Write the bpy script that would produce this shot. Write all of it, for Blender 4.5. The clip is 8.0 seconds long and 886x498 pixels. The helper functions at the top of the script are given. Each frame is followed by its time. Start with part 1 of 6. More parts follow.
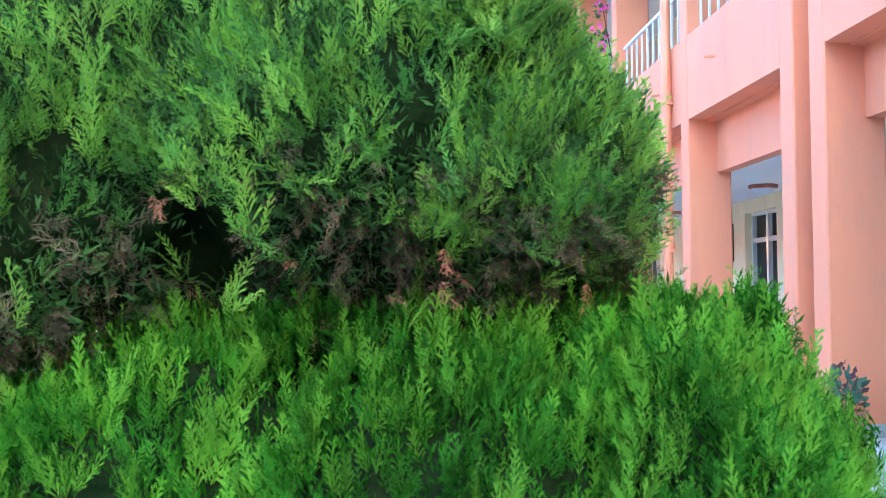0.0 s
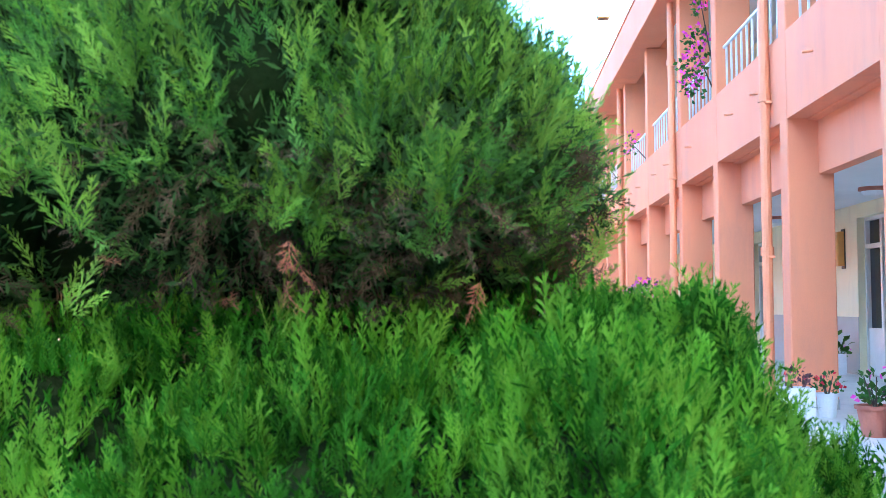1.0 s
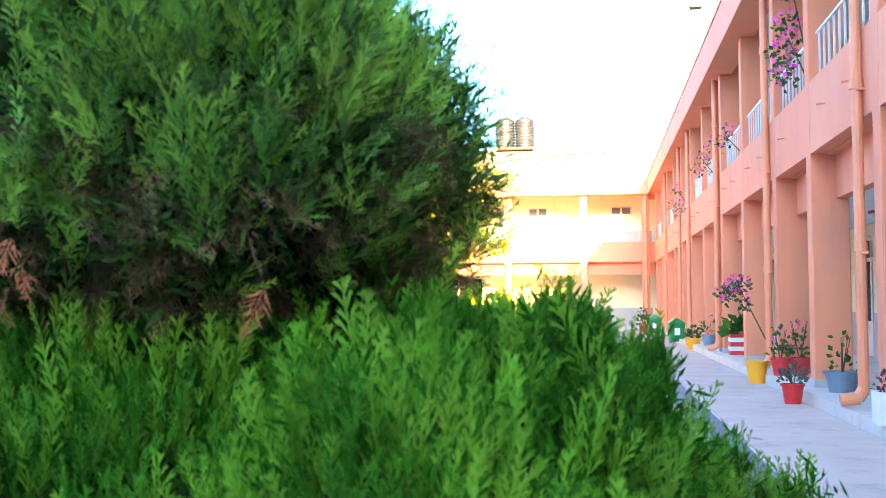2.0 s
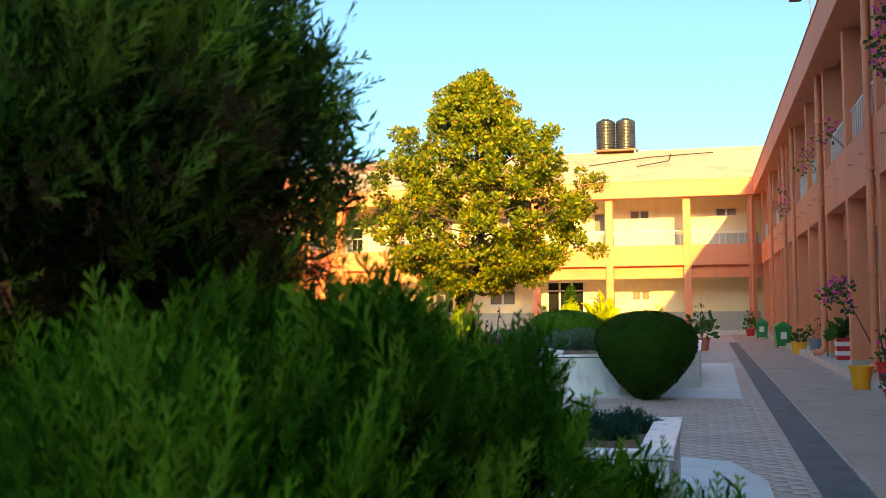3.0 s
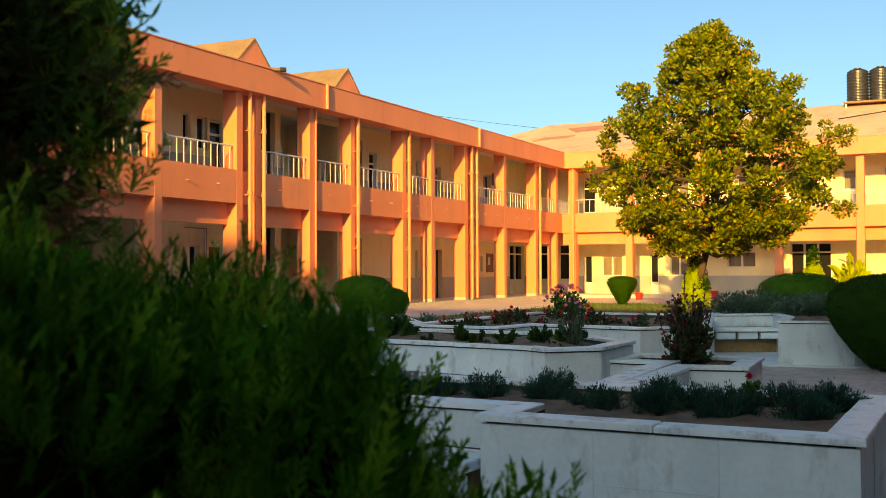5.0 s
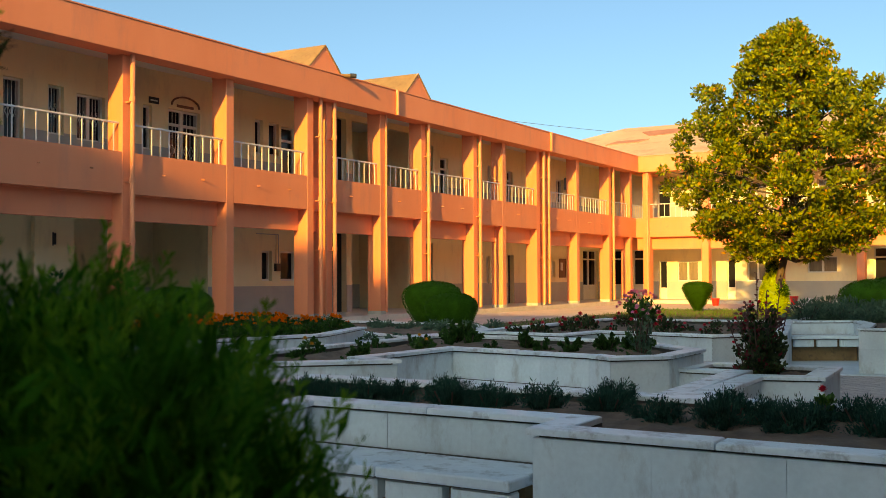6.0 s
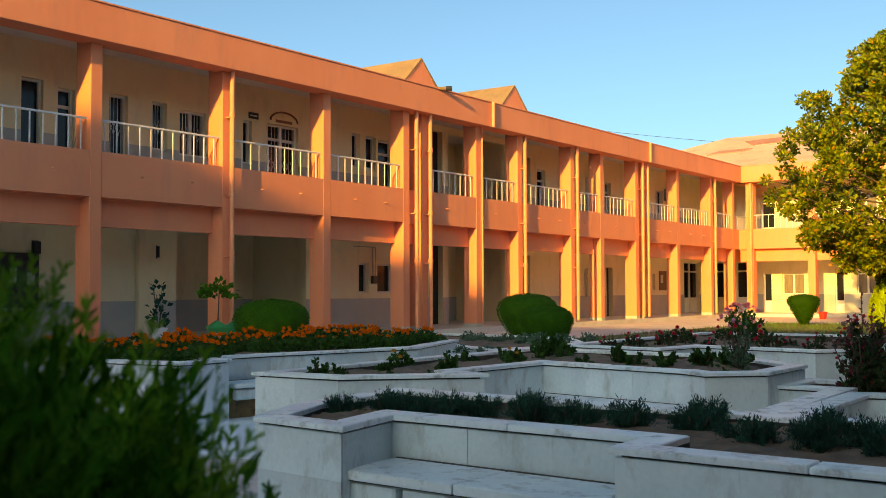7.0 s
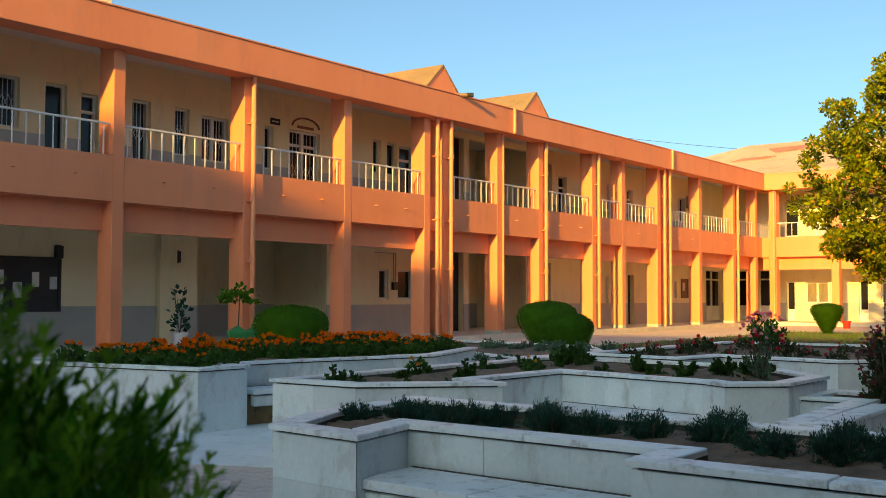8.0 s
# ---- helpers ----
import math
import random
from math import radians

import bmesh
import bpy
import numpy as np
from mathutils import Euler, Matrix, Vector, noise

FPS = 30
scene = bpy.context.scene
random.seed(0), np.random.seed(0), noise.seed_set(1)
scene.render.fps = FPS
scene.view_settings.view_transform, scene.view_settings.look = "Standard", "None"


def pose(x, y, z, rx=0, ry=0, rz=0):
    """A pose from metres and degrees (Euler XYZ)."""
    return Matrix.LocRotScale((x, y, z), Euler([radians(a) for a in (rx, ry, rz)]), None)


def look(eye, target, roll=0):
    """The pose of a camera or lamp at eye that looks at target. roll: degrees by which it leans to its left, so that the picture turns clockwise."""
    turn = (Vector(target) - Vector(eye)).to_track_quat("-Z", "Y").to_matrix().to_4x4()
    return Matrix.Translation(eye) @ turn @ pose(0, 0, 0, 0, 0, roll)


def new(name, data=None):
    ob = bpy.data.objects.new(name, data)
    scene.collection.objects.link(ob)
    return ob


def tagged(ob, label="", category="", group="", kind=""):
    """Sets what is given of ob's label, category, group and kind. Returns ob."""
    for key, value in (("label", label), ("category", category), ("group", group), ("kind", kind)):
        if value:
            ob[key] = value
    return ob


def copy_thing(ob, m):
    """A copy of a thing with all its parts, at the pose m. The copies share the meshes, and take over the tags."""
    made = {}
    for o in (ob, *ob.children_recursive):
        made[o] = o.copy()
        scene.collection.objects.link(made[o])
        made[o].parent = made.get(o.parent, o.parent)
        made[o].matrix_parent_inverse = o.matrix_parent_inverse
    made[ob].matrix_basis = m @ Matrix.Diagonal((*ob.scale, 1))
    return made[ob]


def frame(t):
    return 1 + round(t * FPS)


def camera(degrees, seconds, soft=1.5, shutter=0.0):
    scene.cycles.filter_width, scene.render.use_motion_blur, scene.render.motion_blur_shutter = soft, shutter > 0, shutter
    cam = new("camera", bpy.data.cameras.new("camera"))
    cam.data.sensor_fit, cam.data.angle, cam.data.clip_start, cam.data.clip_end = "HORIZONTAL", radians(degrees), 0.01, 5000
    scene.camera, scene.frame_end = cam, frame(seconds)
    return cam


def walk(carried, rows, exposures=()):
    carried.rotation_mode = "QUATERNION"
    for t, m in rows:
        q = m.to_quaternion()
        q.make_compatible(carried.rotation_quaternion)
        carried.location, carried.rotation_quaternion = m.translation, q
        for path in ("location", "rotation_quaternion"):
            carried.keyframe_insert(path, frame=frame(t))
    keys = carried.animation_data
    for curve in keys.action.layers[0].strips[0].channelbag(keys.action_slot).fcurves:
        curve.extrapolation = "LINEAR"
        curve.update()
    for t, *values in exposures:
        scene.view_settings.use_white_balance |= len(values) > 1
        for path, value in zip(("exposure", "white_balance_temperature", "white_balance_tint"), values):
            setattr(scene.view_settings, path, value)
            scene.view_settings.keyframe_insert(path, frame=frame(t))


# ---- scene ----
cam = camera(44.97, 8.0, soft=0.6)
cam.data.dof.use_dof, cam.data.dof.focus_distance, cam.data.dof.aperture_fstop = True, 15.0, 16.0
# seconds, x, y, z, yaw, pitch, roll
PATH = [
    (0, -0.000, 0.000, 1.168, -3.61, 2.57, 0.32),
    (0.5, 0.150, 0.125, 1.163, -0.99, 2.79, 0.33),
    (1, 0.311, 0.251, 1.160, 2.51, 3.05, 0.19),
    (1.5, 0.463, 0.377, 1.176, 5.39, 2.87, 0.28),
    (2, 0.603, 0.533, 1.172, 8.04, 2.96, 0.26),
    (2.2, 0.652, 0.591, 1.171, 9.07, 3.13, 0.30),
    (3.3, 0.893, 0.808, 1.153, 15.75, 3.11, 0.52),
    (3.5, 0.925, 0.850, 1.149, 17.22, 2.95, 0.45),
    (4, 0.997, 0.956, 1.154, 21.13, 2.39, 0.36),
    (4.5, 1.044, 1.070, 1.158, 24.30, 1.55, 0.32),
    (5.8, 1.062, 1.373, 1.170, 29.49, 1.51, 0.23),
    (6, 1.059, 1.412, 1.168, 30.46, 1.58, 0.29),
    (6.5, 1.055, 1.499, 1.162, 33.33, 1.99, 0.31),
    (7, 1.070, 1.560, 1.169, 35.77, 2.27, 0.23),
    (7.5, 1.076, 1.593, 1.175, 37.66, 2.39, -0.05),
    (8, 1.070, 1.598, 1.180, 36.90, 2.60, -0.14),
]
EXPOSURES = [(0.0, 4.25, 6000, -6), (1.4, 4.0, 6000, -6), (2.2, 3.5, 6200, -6), (3.2, 1.3, 7900, -8), (4.0, 1.03, 8500, -8), (4.7, 0.97, 8900, -7), (6.0, 0.97, 8800, -7), (8.0, 1.05, 8500, -9)]
walk(cam, [(t, pose(x, y, z, 90 + p, r, w)) for t, x, y, z, w, p, r in PATH], EXPOSURES)

# ---- light ----
SUN = Vector((0.716, -3.9, 1.0)).normalized()      # towards the sun
world = bpy.data.worlds.new("sky")
scene.world = world
world.use_nodes = True
_n = world.node_tree.nodes
_sky = _n.new("ShaderNodeTexSky")
_sky.sky_type = 'NISHITA'
_sky.sun_disc = False
_sky.sun_elevation = math.asin(SUN.z)
_sky.sun_rotation = math.atan2(SUN.x, SUN.y)
_sky.air_density, _sky.dust_density, _sky.ozone_density = 0.6, 2.2, 3.5
_n["Background"].inputs["Strength"].default_value = 0.15
world.node_tree.links.new(_sky.outputs["Color"], _n["Background"].inputs["Color"])
_lamp = bpy.data.lights.new("sun", 'SUN')
_lamp.energy, _lamp.angle, _lamp.color = 4.9, radians(0.6), (1.0, 0.55, 0.15)
new("sun", _lamp).matrix_world = look(SUN * 60, (0, 0, 0))

# ---- materials ----


def surface(name, a, b=None, scale=3.0, rough=0.7, bump=0.15, fine=60.0, metal=0.0, vary=0.0, stain=None, spec=0.5, streak=1.0, tilt=0.0):
    """A two-scale surface: colour a drifting to b, fine grain, relief, optional stains of a third colour."""
    m = bpy.data.materials.new(name)
    m.use_nodes = True
    nt = m.node_tree
    n, l = nt.nodes, nt.links
    bsdf = n["Principled BSDF"]
    co = n.new("ShaderNodeTexCoord")
    src = co.outputs["Object"]
    if streak != 1.0:
        mp = n.new("ShaderNodeMapping")
        mp.inputs["Scale"].default_value = (1, 1, 1 / streak)
        mp.inputs["Rotation"].default_value = (tilt, tilt, 0)
        l.new(src, mp.inputs["Vector"])
        src = mp.outputs["Vector"]
    big = n.new("ShaderNodeTexNoise")
    big.inputs["Scale"].default_value, big.inputs["Detail"].default_value, big.inputs["Roughness"].default_value = scale, 5, 0.6
    l.new(src, big.inputs["Vector"])
    small = n.new("ShaderNodeTexNoise")
    small.inputs["Scale"].default_value, small.inputs["Detail"].default_value = fine, 3
    l.new(co.outputs["Object"], small.inputs["Vector"])
    ramp = n.new("ShaderNodeMapRange")
    ramp.inputs["From Min"].default_value, ramp.inputs["From Max"].default_value = 0.33, 0.67
    l.new(big.outputs["Fac"], ramp.inputs["Value"])
    mix = n.new("ShaderNodeMix")
    mix.data_type = 'RGBA'
    b = b or tuple(c * 0.86 for c in a)
    mix.inputs[6].default_value, mix.inputs[7].default_value = (*a, 1), (*b, 1)
    l.new(ramp.outputs["Result"], mix.inputs[0])
    col = mix.outputs[2]
    if stain:
        st = n.new("ShaderNodeTexNoise")
        st.inputs["Scale"].default_value, st.inputs["Detail"].default_value, st.inputs["Roughness"].default_value = scale * 2.7, 8, 0.7
        l.new(src, st.inputs["Vector"])
        sr = n.new("ShaderNodeMapRange")
        sr.inputs["From Min"].default_value, sr.inputs["From Max"].default_value = 0.52, 0.67
        sr.inputs["To Max"].default_value = stain[3]
        l.new(st.outputs["Fac"], sr.inputs["Value"])
        sm = n.new("ShaderNodeMix")
        sm.data_type = 'RGBA'
        sm.inputs[7].default_value = (*stain[:3], 1)
        l.new(sr.outputs["Result"], sm.inputs[0])
        l.new(col, sm.inputs[6])
        col = sm.outputs[2]
    hsv = n.new("ShaderNodeHueSaturation")
    mr = n.new("ShaderNodeMapRange")
    mr.inputs["To Min"].default_value, mr.inputs["To Max"].default_value = 0.9, 1.1
    l.new(small.outputs["Fac"], mr.inputs["Value"])
    val = mr.outputs["Result"]
    if vary:
        info = n.new("ShaderNodeObjectInfo")
        geo = n.new("ShaderNodeNewGeometry")
        add = n.new("ShaderNodeMath")
        add.operation = 'ADD'
        l.new(info.outputs["Random"], add.inputs[0])
        l.new(geo.outputs["Random Per Island"], add.inputs[1])
        vr = n.new("ShaderNodeMapRange")
        vr.inputs["From Max"].default_value = 2.0
        vr.inputs["To Min"].default_value, vr.inputs["To Max"].default_value = 1 - vary, 1 + vary
        l.new(add.outputs[0], vr.inputs["Value"])
        mul = n.new("ShaderNodeMath")
        mul.operation = 'MULTIPLY'
        l.new(val, mul.inputs[0])
        l.new(vr.outputs["Result"], mul.inputs[1])
        val = mul.outputs[0]
    l.new(val, hsv.inputs["Value"])
    l.new(col, hsv.inputs["Color"])
    l.new(hsv.outputs["Color"], bsdf.inputs["Base Color"])
    rr = n.new("ShaderNodeMapRange")
    rr.inputs["To Min"].default_value, rr.inputs["To Max"].default_value = max(rough - 0.12, 0.02), min(rough + 0.12, 1)
    l.new(big.outputs["Fac"], rr.inputs["Value"])
    l.new(rr.outputs["Result"], bsdf.inputs["Roughness"])
    bsdf.inputs["Metallic"].default_value = metal
    bsdf.inputs["Specular IOR Level"].default_value = spec
    if bump:
        bm_ = n.new("ShaderNodeBump")
        bm_.inputs["Strength"].default_value, bm_.inputs["Distance"].default_value = bump, 0.01
        l.new(small.outputs["Fac"], bm_.inputs["Height"])
        l.new(bm_.outputs["Normal"], bsdf.inputs["Normal"])
    return m


def leafy(name, a, b, vary=0.35, rough=0.5, passing=0.35, yellow=None, share=0.0, clump=0.0, spec=0.3):
    """Leaves: colour by island between a and b, a share of them of another colour, light let through.
    clump: size of the drifts in which neighbouring leaves share a colour, as a noise scale."""
    m = bpy.data.materials.new(name)
    m.use_nodes = True
    nt = m.node_tree
    n, l = nt.nodes, nt.links
    bsdf = n["Principled BSDF"]
    geo = n.new("ShaderNodeNewGeometry")
    info = n.new("ShaderNodeObjectInfo")
    add = n.new("ShaderNodeMath")
    add.operation = 'ADD'
    l.new(geo.outputs["Random Per Island"], add.inputs[0])
    l.new(info.outputs["Random"], add.inputs[1])
    fr = n.new("ShaderNodeMath")
    fr.operation = 'FRACT'
    l.new(add.outputs[0], fr.inputs[0])
    pick = fr.outputs[0]
    if clump:
        cc = n.new("ShaderNodeTexCoord")
        cn = n.new("ShaderNodeTexNoise")
        cn.inputs["Scale"].default_value, cn.inputs["Detail"].default_value = clump, 2
        l.new(cc.outputs["Object"], cn.inputs["Vector"])
        cr = n.new("ShaderNodeMapRange")
        cr.inputs["From Min"].default_value, cr.inputs["From Max"].default_value = 0.3, 0.7
        l.new(cn.outputs["Fac"], cr.inputs["Value"])
        cm = n.new("ShaderNodeMix")
        cm.inputs[0].default_value = 0.3
        l.new(cr.outputs["Result"], cm.inputs[2])
        l.new(fr.outputs[0], cm.inputs[3])
        pick = cm.outputs[0]
    ramp = n.new("ShaderNodeValToRGB")
    e = ramp.color_ramp.elements
    e[0].color, e[1].color = (*a, 1), (*b, 1)
    e[1].position = 1 - share if share else 1
    if share:
        x = e.new(min(1 - share + 0.02, 0.99))
        x.color = (*yellow, 1)
        y = e.new(1.0)
        y.color = (*yellow, 1)
    l.new(pick, ramp.inputs["Fac"])
    co = n.new("ShaderNodeTexCoord")
    no = n.new("ShaderNodeTexNoise")
    no.inputs["Scale"].default_value, no.inputs["Detail"].default_value = 7, 4
    l.new(co.outputs["Object"], no.inputs["Vector"])
    mr = n.new("ShaderNodeMapRange")
    mr.inputs["From Min"].default_value, mr.inputs["From Max"].default_value = 0.3, 0.7
    mr.inputs["To Min"].default_value, mr.inputs["To Max"].default_value = 1 - vary, 1 + vary
    l.new(no.outputs["Fac"], mr.inputs["Value"])
    hsv = n.new("ShaderNodeHueSaturation")
    l.new(mr.outputs["Result"], hsv.inputs["Value"])
    l.new(ramp.outputs["Color"], hsv.inputs["Color"])
    l.new(hsv.outputs["Color"], bsdf.inputs["Base Color"])
    bsdf.inputs["Roughness"].default_value = rough
    bsdf.inputs["Specular IOR Level"].default_value = spec
    if passing:
        tr = n.new("ShaderNodeBsdfTranslucent")
        l.new(hsv.outputs["Color"], tr.inputs["Color"])
        mx = n.new("ShaderNodeMixShader")
        mx.inputs[0].default_value = passing
        l.new(bsdf.outputs[0], mx.inputs[1])
        l.new(tr.outputs[0], mx.inputs[2])
        l.new(mx.outputs[0], n["Material Output"].inputs["Surface"])
    return m


PINK = surface("pink_wall_paint", (0.78, 0.285, 0.145), (0.73, 0.25, 0.125), 0.6, 0.75, 0.12, 90, stain=(0.5, 0.2, 0.14, 0.35), streak=4)
PINK_PIPE = surface("pink_pipe_paint", (0.76, 0.30, 0.155), (0.68, 0.26, 0.13), 2, 0.5, 0.05, 60)
CREAM = surface("cream_wall_paint", (0.88, 0.77, 0.5), (0.82, 0.71, 0.45), 0.8, 0.8, 0.1, 90, stain=(0.5, 0.42, 0.28, 0.3), streak=3)
DADO = surface("grey_dado_paint", (0.44, 0.44, 0.40), (0.38, 0.38, 0.35), 1.0, 0.55, 0.08, 90)
CEIL = surface("grey_ceiling_paint", (0.8, 0.8, 0.78), (0.72, 0.72, 0.7), 0.8, 0.8, 0.08, 80)
WHITE = surface("white_metal_paint", (0.72, 0.72, 0.7), (0.6, 0.6, 0.58), 5, 0.4, 0.04, 90)
FRAME = surface("white_frame_paint", (0.74, 0.72, 0.66), (0.66, 0.64, 0.58), 3, 0.45, 0.04, 90)
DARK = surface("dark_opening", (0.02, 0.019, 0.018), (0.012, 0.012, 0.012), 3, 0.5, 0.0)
MARBLE = surface("white_marble", (0.77, 0.87, 0.89), (0.62, 0.73, 0.76), 2.0, 0.45, 0.08, 40, vary=0.2, stain=(0.36, 0.37, 0.34, 0.6), streak=2.2, tilt=0.7)
COPING = surface("marble_coping", (0.8, 0.88, 0.9), (0.7, 0.78, 0.8), 3, 0.4, 0.08, 40, vary=0.12, stain=(0.24, 0.24, 0.21, 0.7))
GRIME_SHADE = surface("black_grime", (0.05, 0.05, 0.04), (0.09, 0.08, 0.065), 6, 0.95, 0.3)
BENCHBASE = surface("dirty_brown_render", (0.3, 0.2, 0.09), (0.2, 0.13, 0.06), 4, 0.9, 0.3, 50, stain=(0.05, 0.04, 0.03, 0.7))
SLAB = surface("pale_slab", (0.74, 0.82, 0.84), (0.64, 0.71, 0.73), 1.5, 0.55, 0.06, 40, vary=0.06, stain=(0.36, 0.37, 0.35, 0.28))
PAVER = surface("pinkish_paver", (0.64, 0.56, 0.51), (0.54, 0.47, 0.43), 1.1, 0.85, 0.3, 70, vary=0.05, stain=(0.33, 0.29, 0.27, 0.4))
JOINT = surface("sandy_joint", (0.52, 0.45, 0.41), (0.44, 0.38, 0.345), 2, 0.95, 0.3, 60)
CONCRETE = surface("worn_concrete", (0.56, 0.44, 0.37), (0.47, 0.37, 0.31), 0.9, 0.85, 0.2, 60, stain=(0.3, 0.24, 0.2, 0.5))
DRAIN = surface("dark_drain_grate", (0.12, 0.13, 0.14), (0.085, 0.095, 0.105), 3, 0.6, 0.3, 50, vary=0.15)
FLOORM = surface("terrazzo_floor", (0.66, 0.62, 0.55), (0.57, 0.53, 0.47), 1.5, 0.5, 0.05, 80, stain=(0.38, 0.35, 0.31, 0.4))
SOIL = surface("brown_soil", (0.23, 0.155, 0.1), (0.11, 0.075, 0.05), 6, 0.95, 0.9, 30)
ROOF = surface("faded_roof_sheet", (0.62, 0.45, 0.31), (0.52, 0.36, 0.25), 0.35, 0.7, 0.2, 12, stain=(0.3, 0.17, 0.13, 0.5))
VENTROOF = surface("dirty_vent_roof", (0.3, 0.2, 0.1), (0.22, 0.15, 0.08), 1.2, 0.8, 0.2, 12, stain=(0.18, 0.1, 0.06, 0.6))
REDPATCH = surface("red_roof_patch", (0.42, 0.2, 0.14), (0.34, 0.16, 0.11), 1, 0.7, 0.2)
TANK = surface("black_tank_plastic", (0.03, 0.03, 0.028), (0.02, 0.02, 0.02), 3, 0.35, 0.02)
GREENP = surface("green_plastic", (0.02, 0.24, 0.06), (0.015, 0.18, 0.05), 4, 0.4, 0.03)
REDP = surface("red_plastic", (0.62, 0.03, 0.03), (0.5, 0.02, 0.025), 5, 0.4, 0.05)
YELP = surface("yellow_plastic", (0.85, 0.42, 0.02), (0.75, 0.34, 0.02), 5, 0.45, 0.05)
BLUEP = surface("grey_blue_plastic", (0.2, 0.26, 0.32), (0.15, 0.2, 0.25), 5, 0.5, 0.05)
WHITEP = surface("white_plastic", (0.75, 0.77, 0.8), (0.66, 0.68, 0.7), 5, 0.45, 0.04)
TERRA = surface("terracotta", (0.45, 0.16, 0.1), (0.36, 0.12, 0.08), 6, 0.75, 0.15)
BARK = surface("grey_brown_bark", (0.11, 0.08, 0.058), (0.06, 0.045, 0.034), 8, 0.95, 0.9, 40, streak=5)
BLACK = surface("black_paint", (0.02, 0.02, 0.02), (0.03, 0.03, 0.03), 5, 0.5, 0.03)
PAPER = surface("white_paper", (0.7, 0.7, 0.68), (0.6, 0.6, 0.58), 9, 0.8, 0.0)
WOODB = surface("brown_wood", (0.24, 0.12, 0.06), (0.17, 0.085, 0.045), 4, 0.6, 0.1, streak=6)
# near-black core colour: the shade deep between the sprays is painted in
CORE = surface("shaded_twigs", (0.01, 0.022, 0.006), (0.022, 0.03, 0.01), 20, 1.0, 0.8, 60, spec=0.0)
STEEL = surface("galvanised_steel", (0.4, 0.41, 0.42), (0.3, 0.31, 0.32), 6, 0.4, 0.05, metal=0.8)
AMBER = surface("amber_lamp_glass", (0.7, 0.34, 0.1), (0.6, 0.28, 0.08), 5, 0.35, 0.02)

HEDGE = leafy("cypress_green", (0.036, 0.145, 0.01), (0.11, 0.32, 0.026), 0.45, 0.6, 0.38, clump=13, spec=0.12)
DEADTIP = leafy("rust_brown_sprig", (0.38, 0.13, 0.06), (0.5, 0.2, 0.1), 0.25, 0.8, 0.2)
# inner needle greens are darkened: depth shade between plumes sits in the colour
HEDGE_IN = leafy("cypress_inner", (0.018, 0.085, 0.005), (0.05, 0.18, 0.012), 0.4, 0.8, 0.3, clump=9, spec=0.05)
HEDGE_TIP = leafy("cypress_pale_tip", (0.1, 0.3, 0.015), (0.24, 0.45, 0.045), 0.35, 0.6, 0.38, clump=13, spec=0.12)
BALL = leafy("cypress_blue_green", (0.085, 0.24, 0.04), (0.24, 0.46, 0.08), 0.4, 0.6, 0.4, clump=11, spec=0.15)
BALL_TIP = leafy("cypress_fresh_tip", (0.17, 0.38, 0.035), (0.36, 0.56, 0.09), 0.35, 0.6, 0.38, clump=11, spec=0.15)
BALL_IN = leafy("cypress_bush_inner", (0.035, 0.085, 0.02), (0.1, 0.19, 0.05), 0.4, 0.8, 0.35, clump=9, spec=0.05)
BALL_DEAD = leafy("cypress_dry", (0.075, 0.068, 0.033), (0.2, 0.125, 0.07), 0.4, 0.8, 0.22, (0.5, 0.2, 0.12), 0.06, clump=14, spec=0.1)
TREE = leafy("magnolia_leaf", (0.05, 0.1, 0.009), (0.27, 0.29, 0.02), 0.4, 0.45, 0.25, (0.42, 0.22, 0.03), 0.06, spec=0.2)
SHRUB = leafy("dark_shrub", (0.014, 0.055, 0.04), (0.045, 0.12, 0.08), 0.35, 0.7, 0.25, spec=0.08)
GREEN = leafy("garden_green", (0.025, 0.09, 0.015), (0.075, 0.17, 0.03), 0.3, 0.5, 0.25, spec=0.2)
SEEDL = leafy("dark_seedling_leaf", (0.018, 0.06, 0.012), (0.055, 0.13, 0.026), 0.3, 0.6, 0.2, spec=0.15)
LAVENDER = leafy("grey_green_leaf", (0.06, 0.13, 0.085), (0.125, 0.21, 0.13), 0.3, 0.7, 0.2)
CLIPPED = leafy("clipped_topiary", (0.012, 0.045, 0.004), (0.035, 0.095, 0.009), 0.2, 0.7, 0.1, spec=0.08)
DOMEM = leafy("clipped_bright_shrub", (0.025, 0.085, 0.005), (0.065, 0.17, 0.011), 0.2, 0.7, 0.1, spec=0.08)
GOLDEN = leafy("golden_cypress", (0.25, 0.38, 0.02), (0.5, 0.58, 0.04), 0.22, 0.6, 0.3)
LAWN = leafy("lawn_blade", (0.06, 0.15, 0.02), (0.13, 0.24, 0.035), 0.3, 0.6, 0.3)
PINKF = leafy("pink_petal", (0.9, 0.28, 0.5), (0.95, 0.48, 0.62), 0.2, 0.6, 0.45)
ORANGEF = leafy("marigold_petal", (0.95, 0.17, 0.006), (1.0, 0.33, 0.012), 0.15, 0.7, 0.35, spec=0.1)
MAGENTA = leafy("bougainvillea_bract", (0.8, 0.05, 0.46), (0.95, 0.14, 0.62), 0.2, 0.6, 0.45, spec=0.1)
ROSE = leafy("red_rose_petal", (0.6, 0.012, 0.03), (0.75, 0.04, 0.08), 0.2, 0.5, 0.2)
ROSELEAF = leafy("dark_rose_leaf", (0.02, 0.045, 0.02), (0.07, 0.1, 0.035), 0.3, 0.6, 0.2, (0.12, 0.02, 0.025), 0.12, spec=0.15)
PURPLE = leafy("purple_leaf", (0.08, 0.05, 0.04), (0.2, 0.07, 0.08), 0.3, 0.5, 0.2)

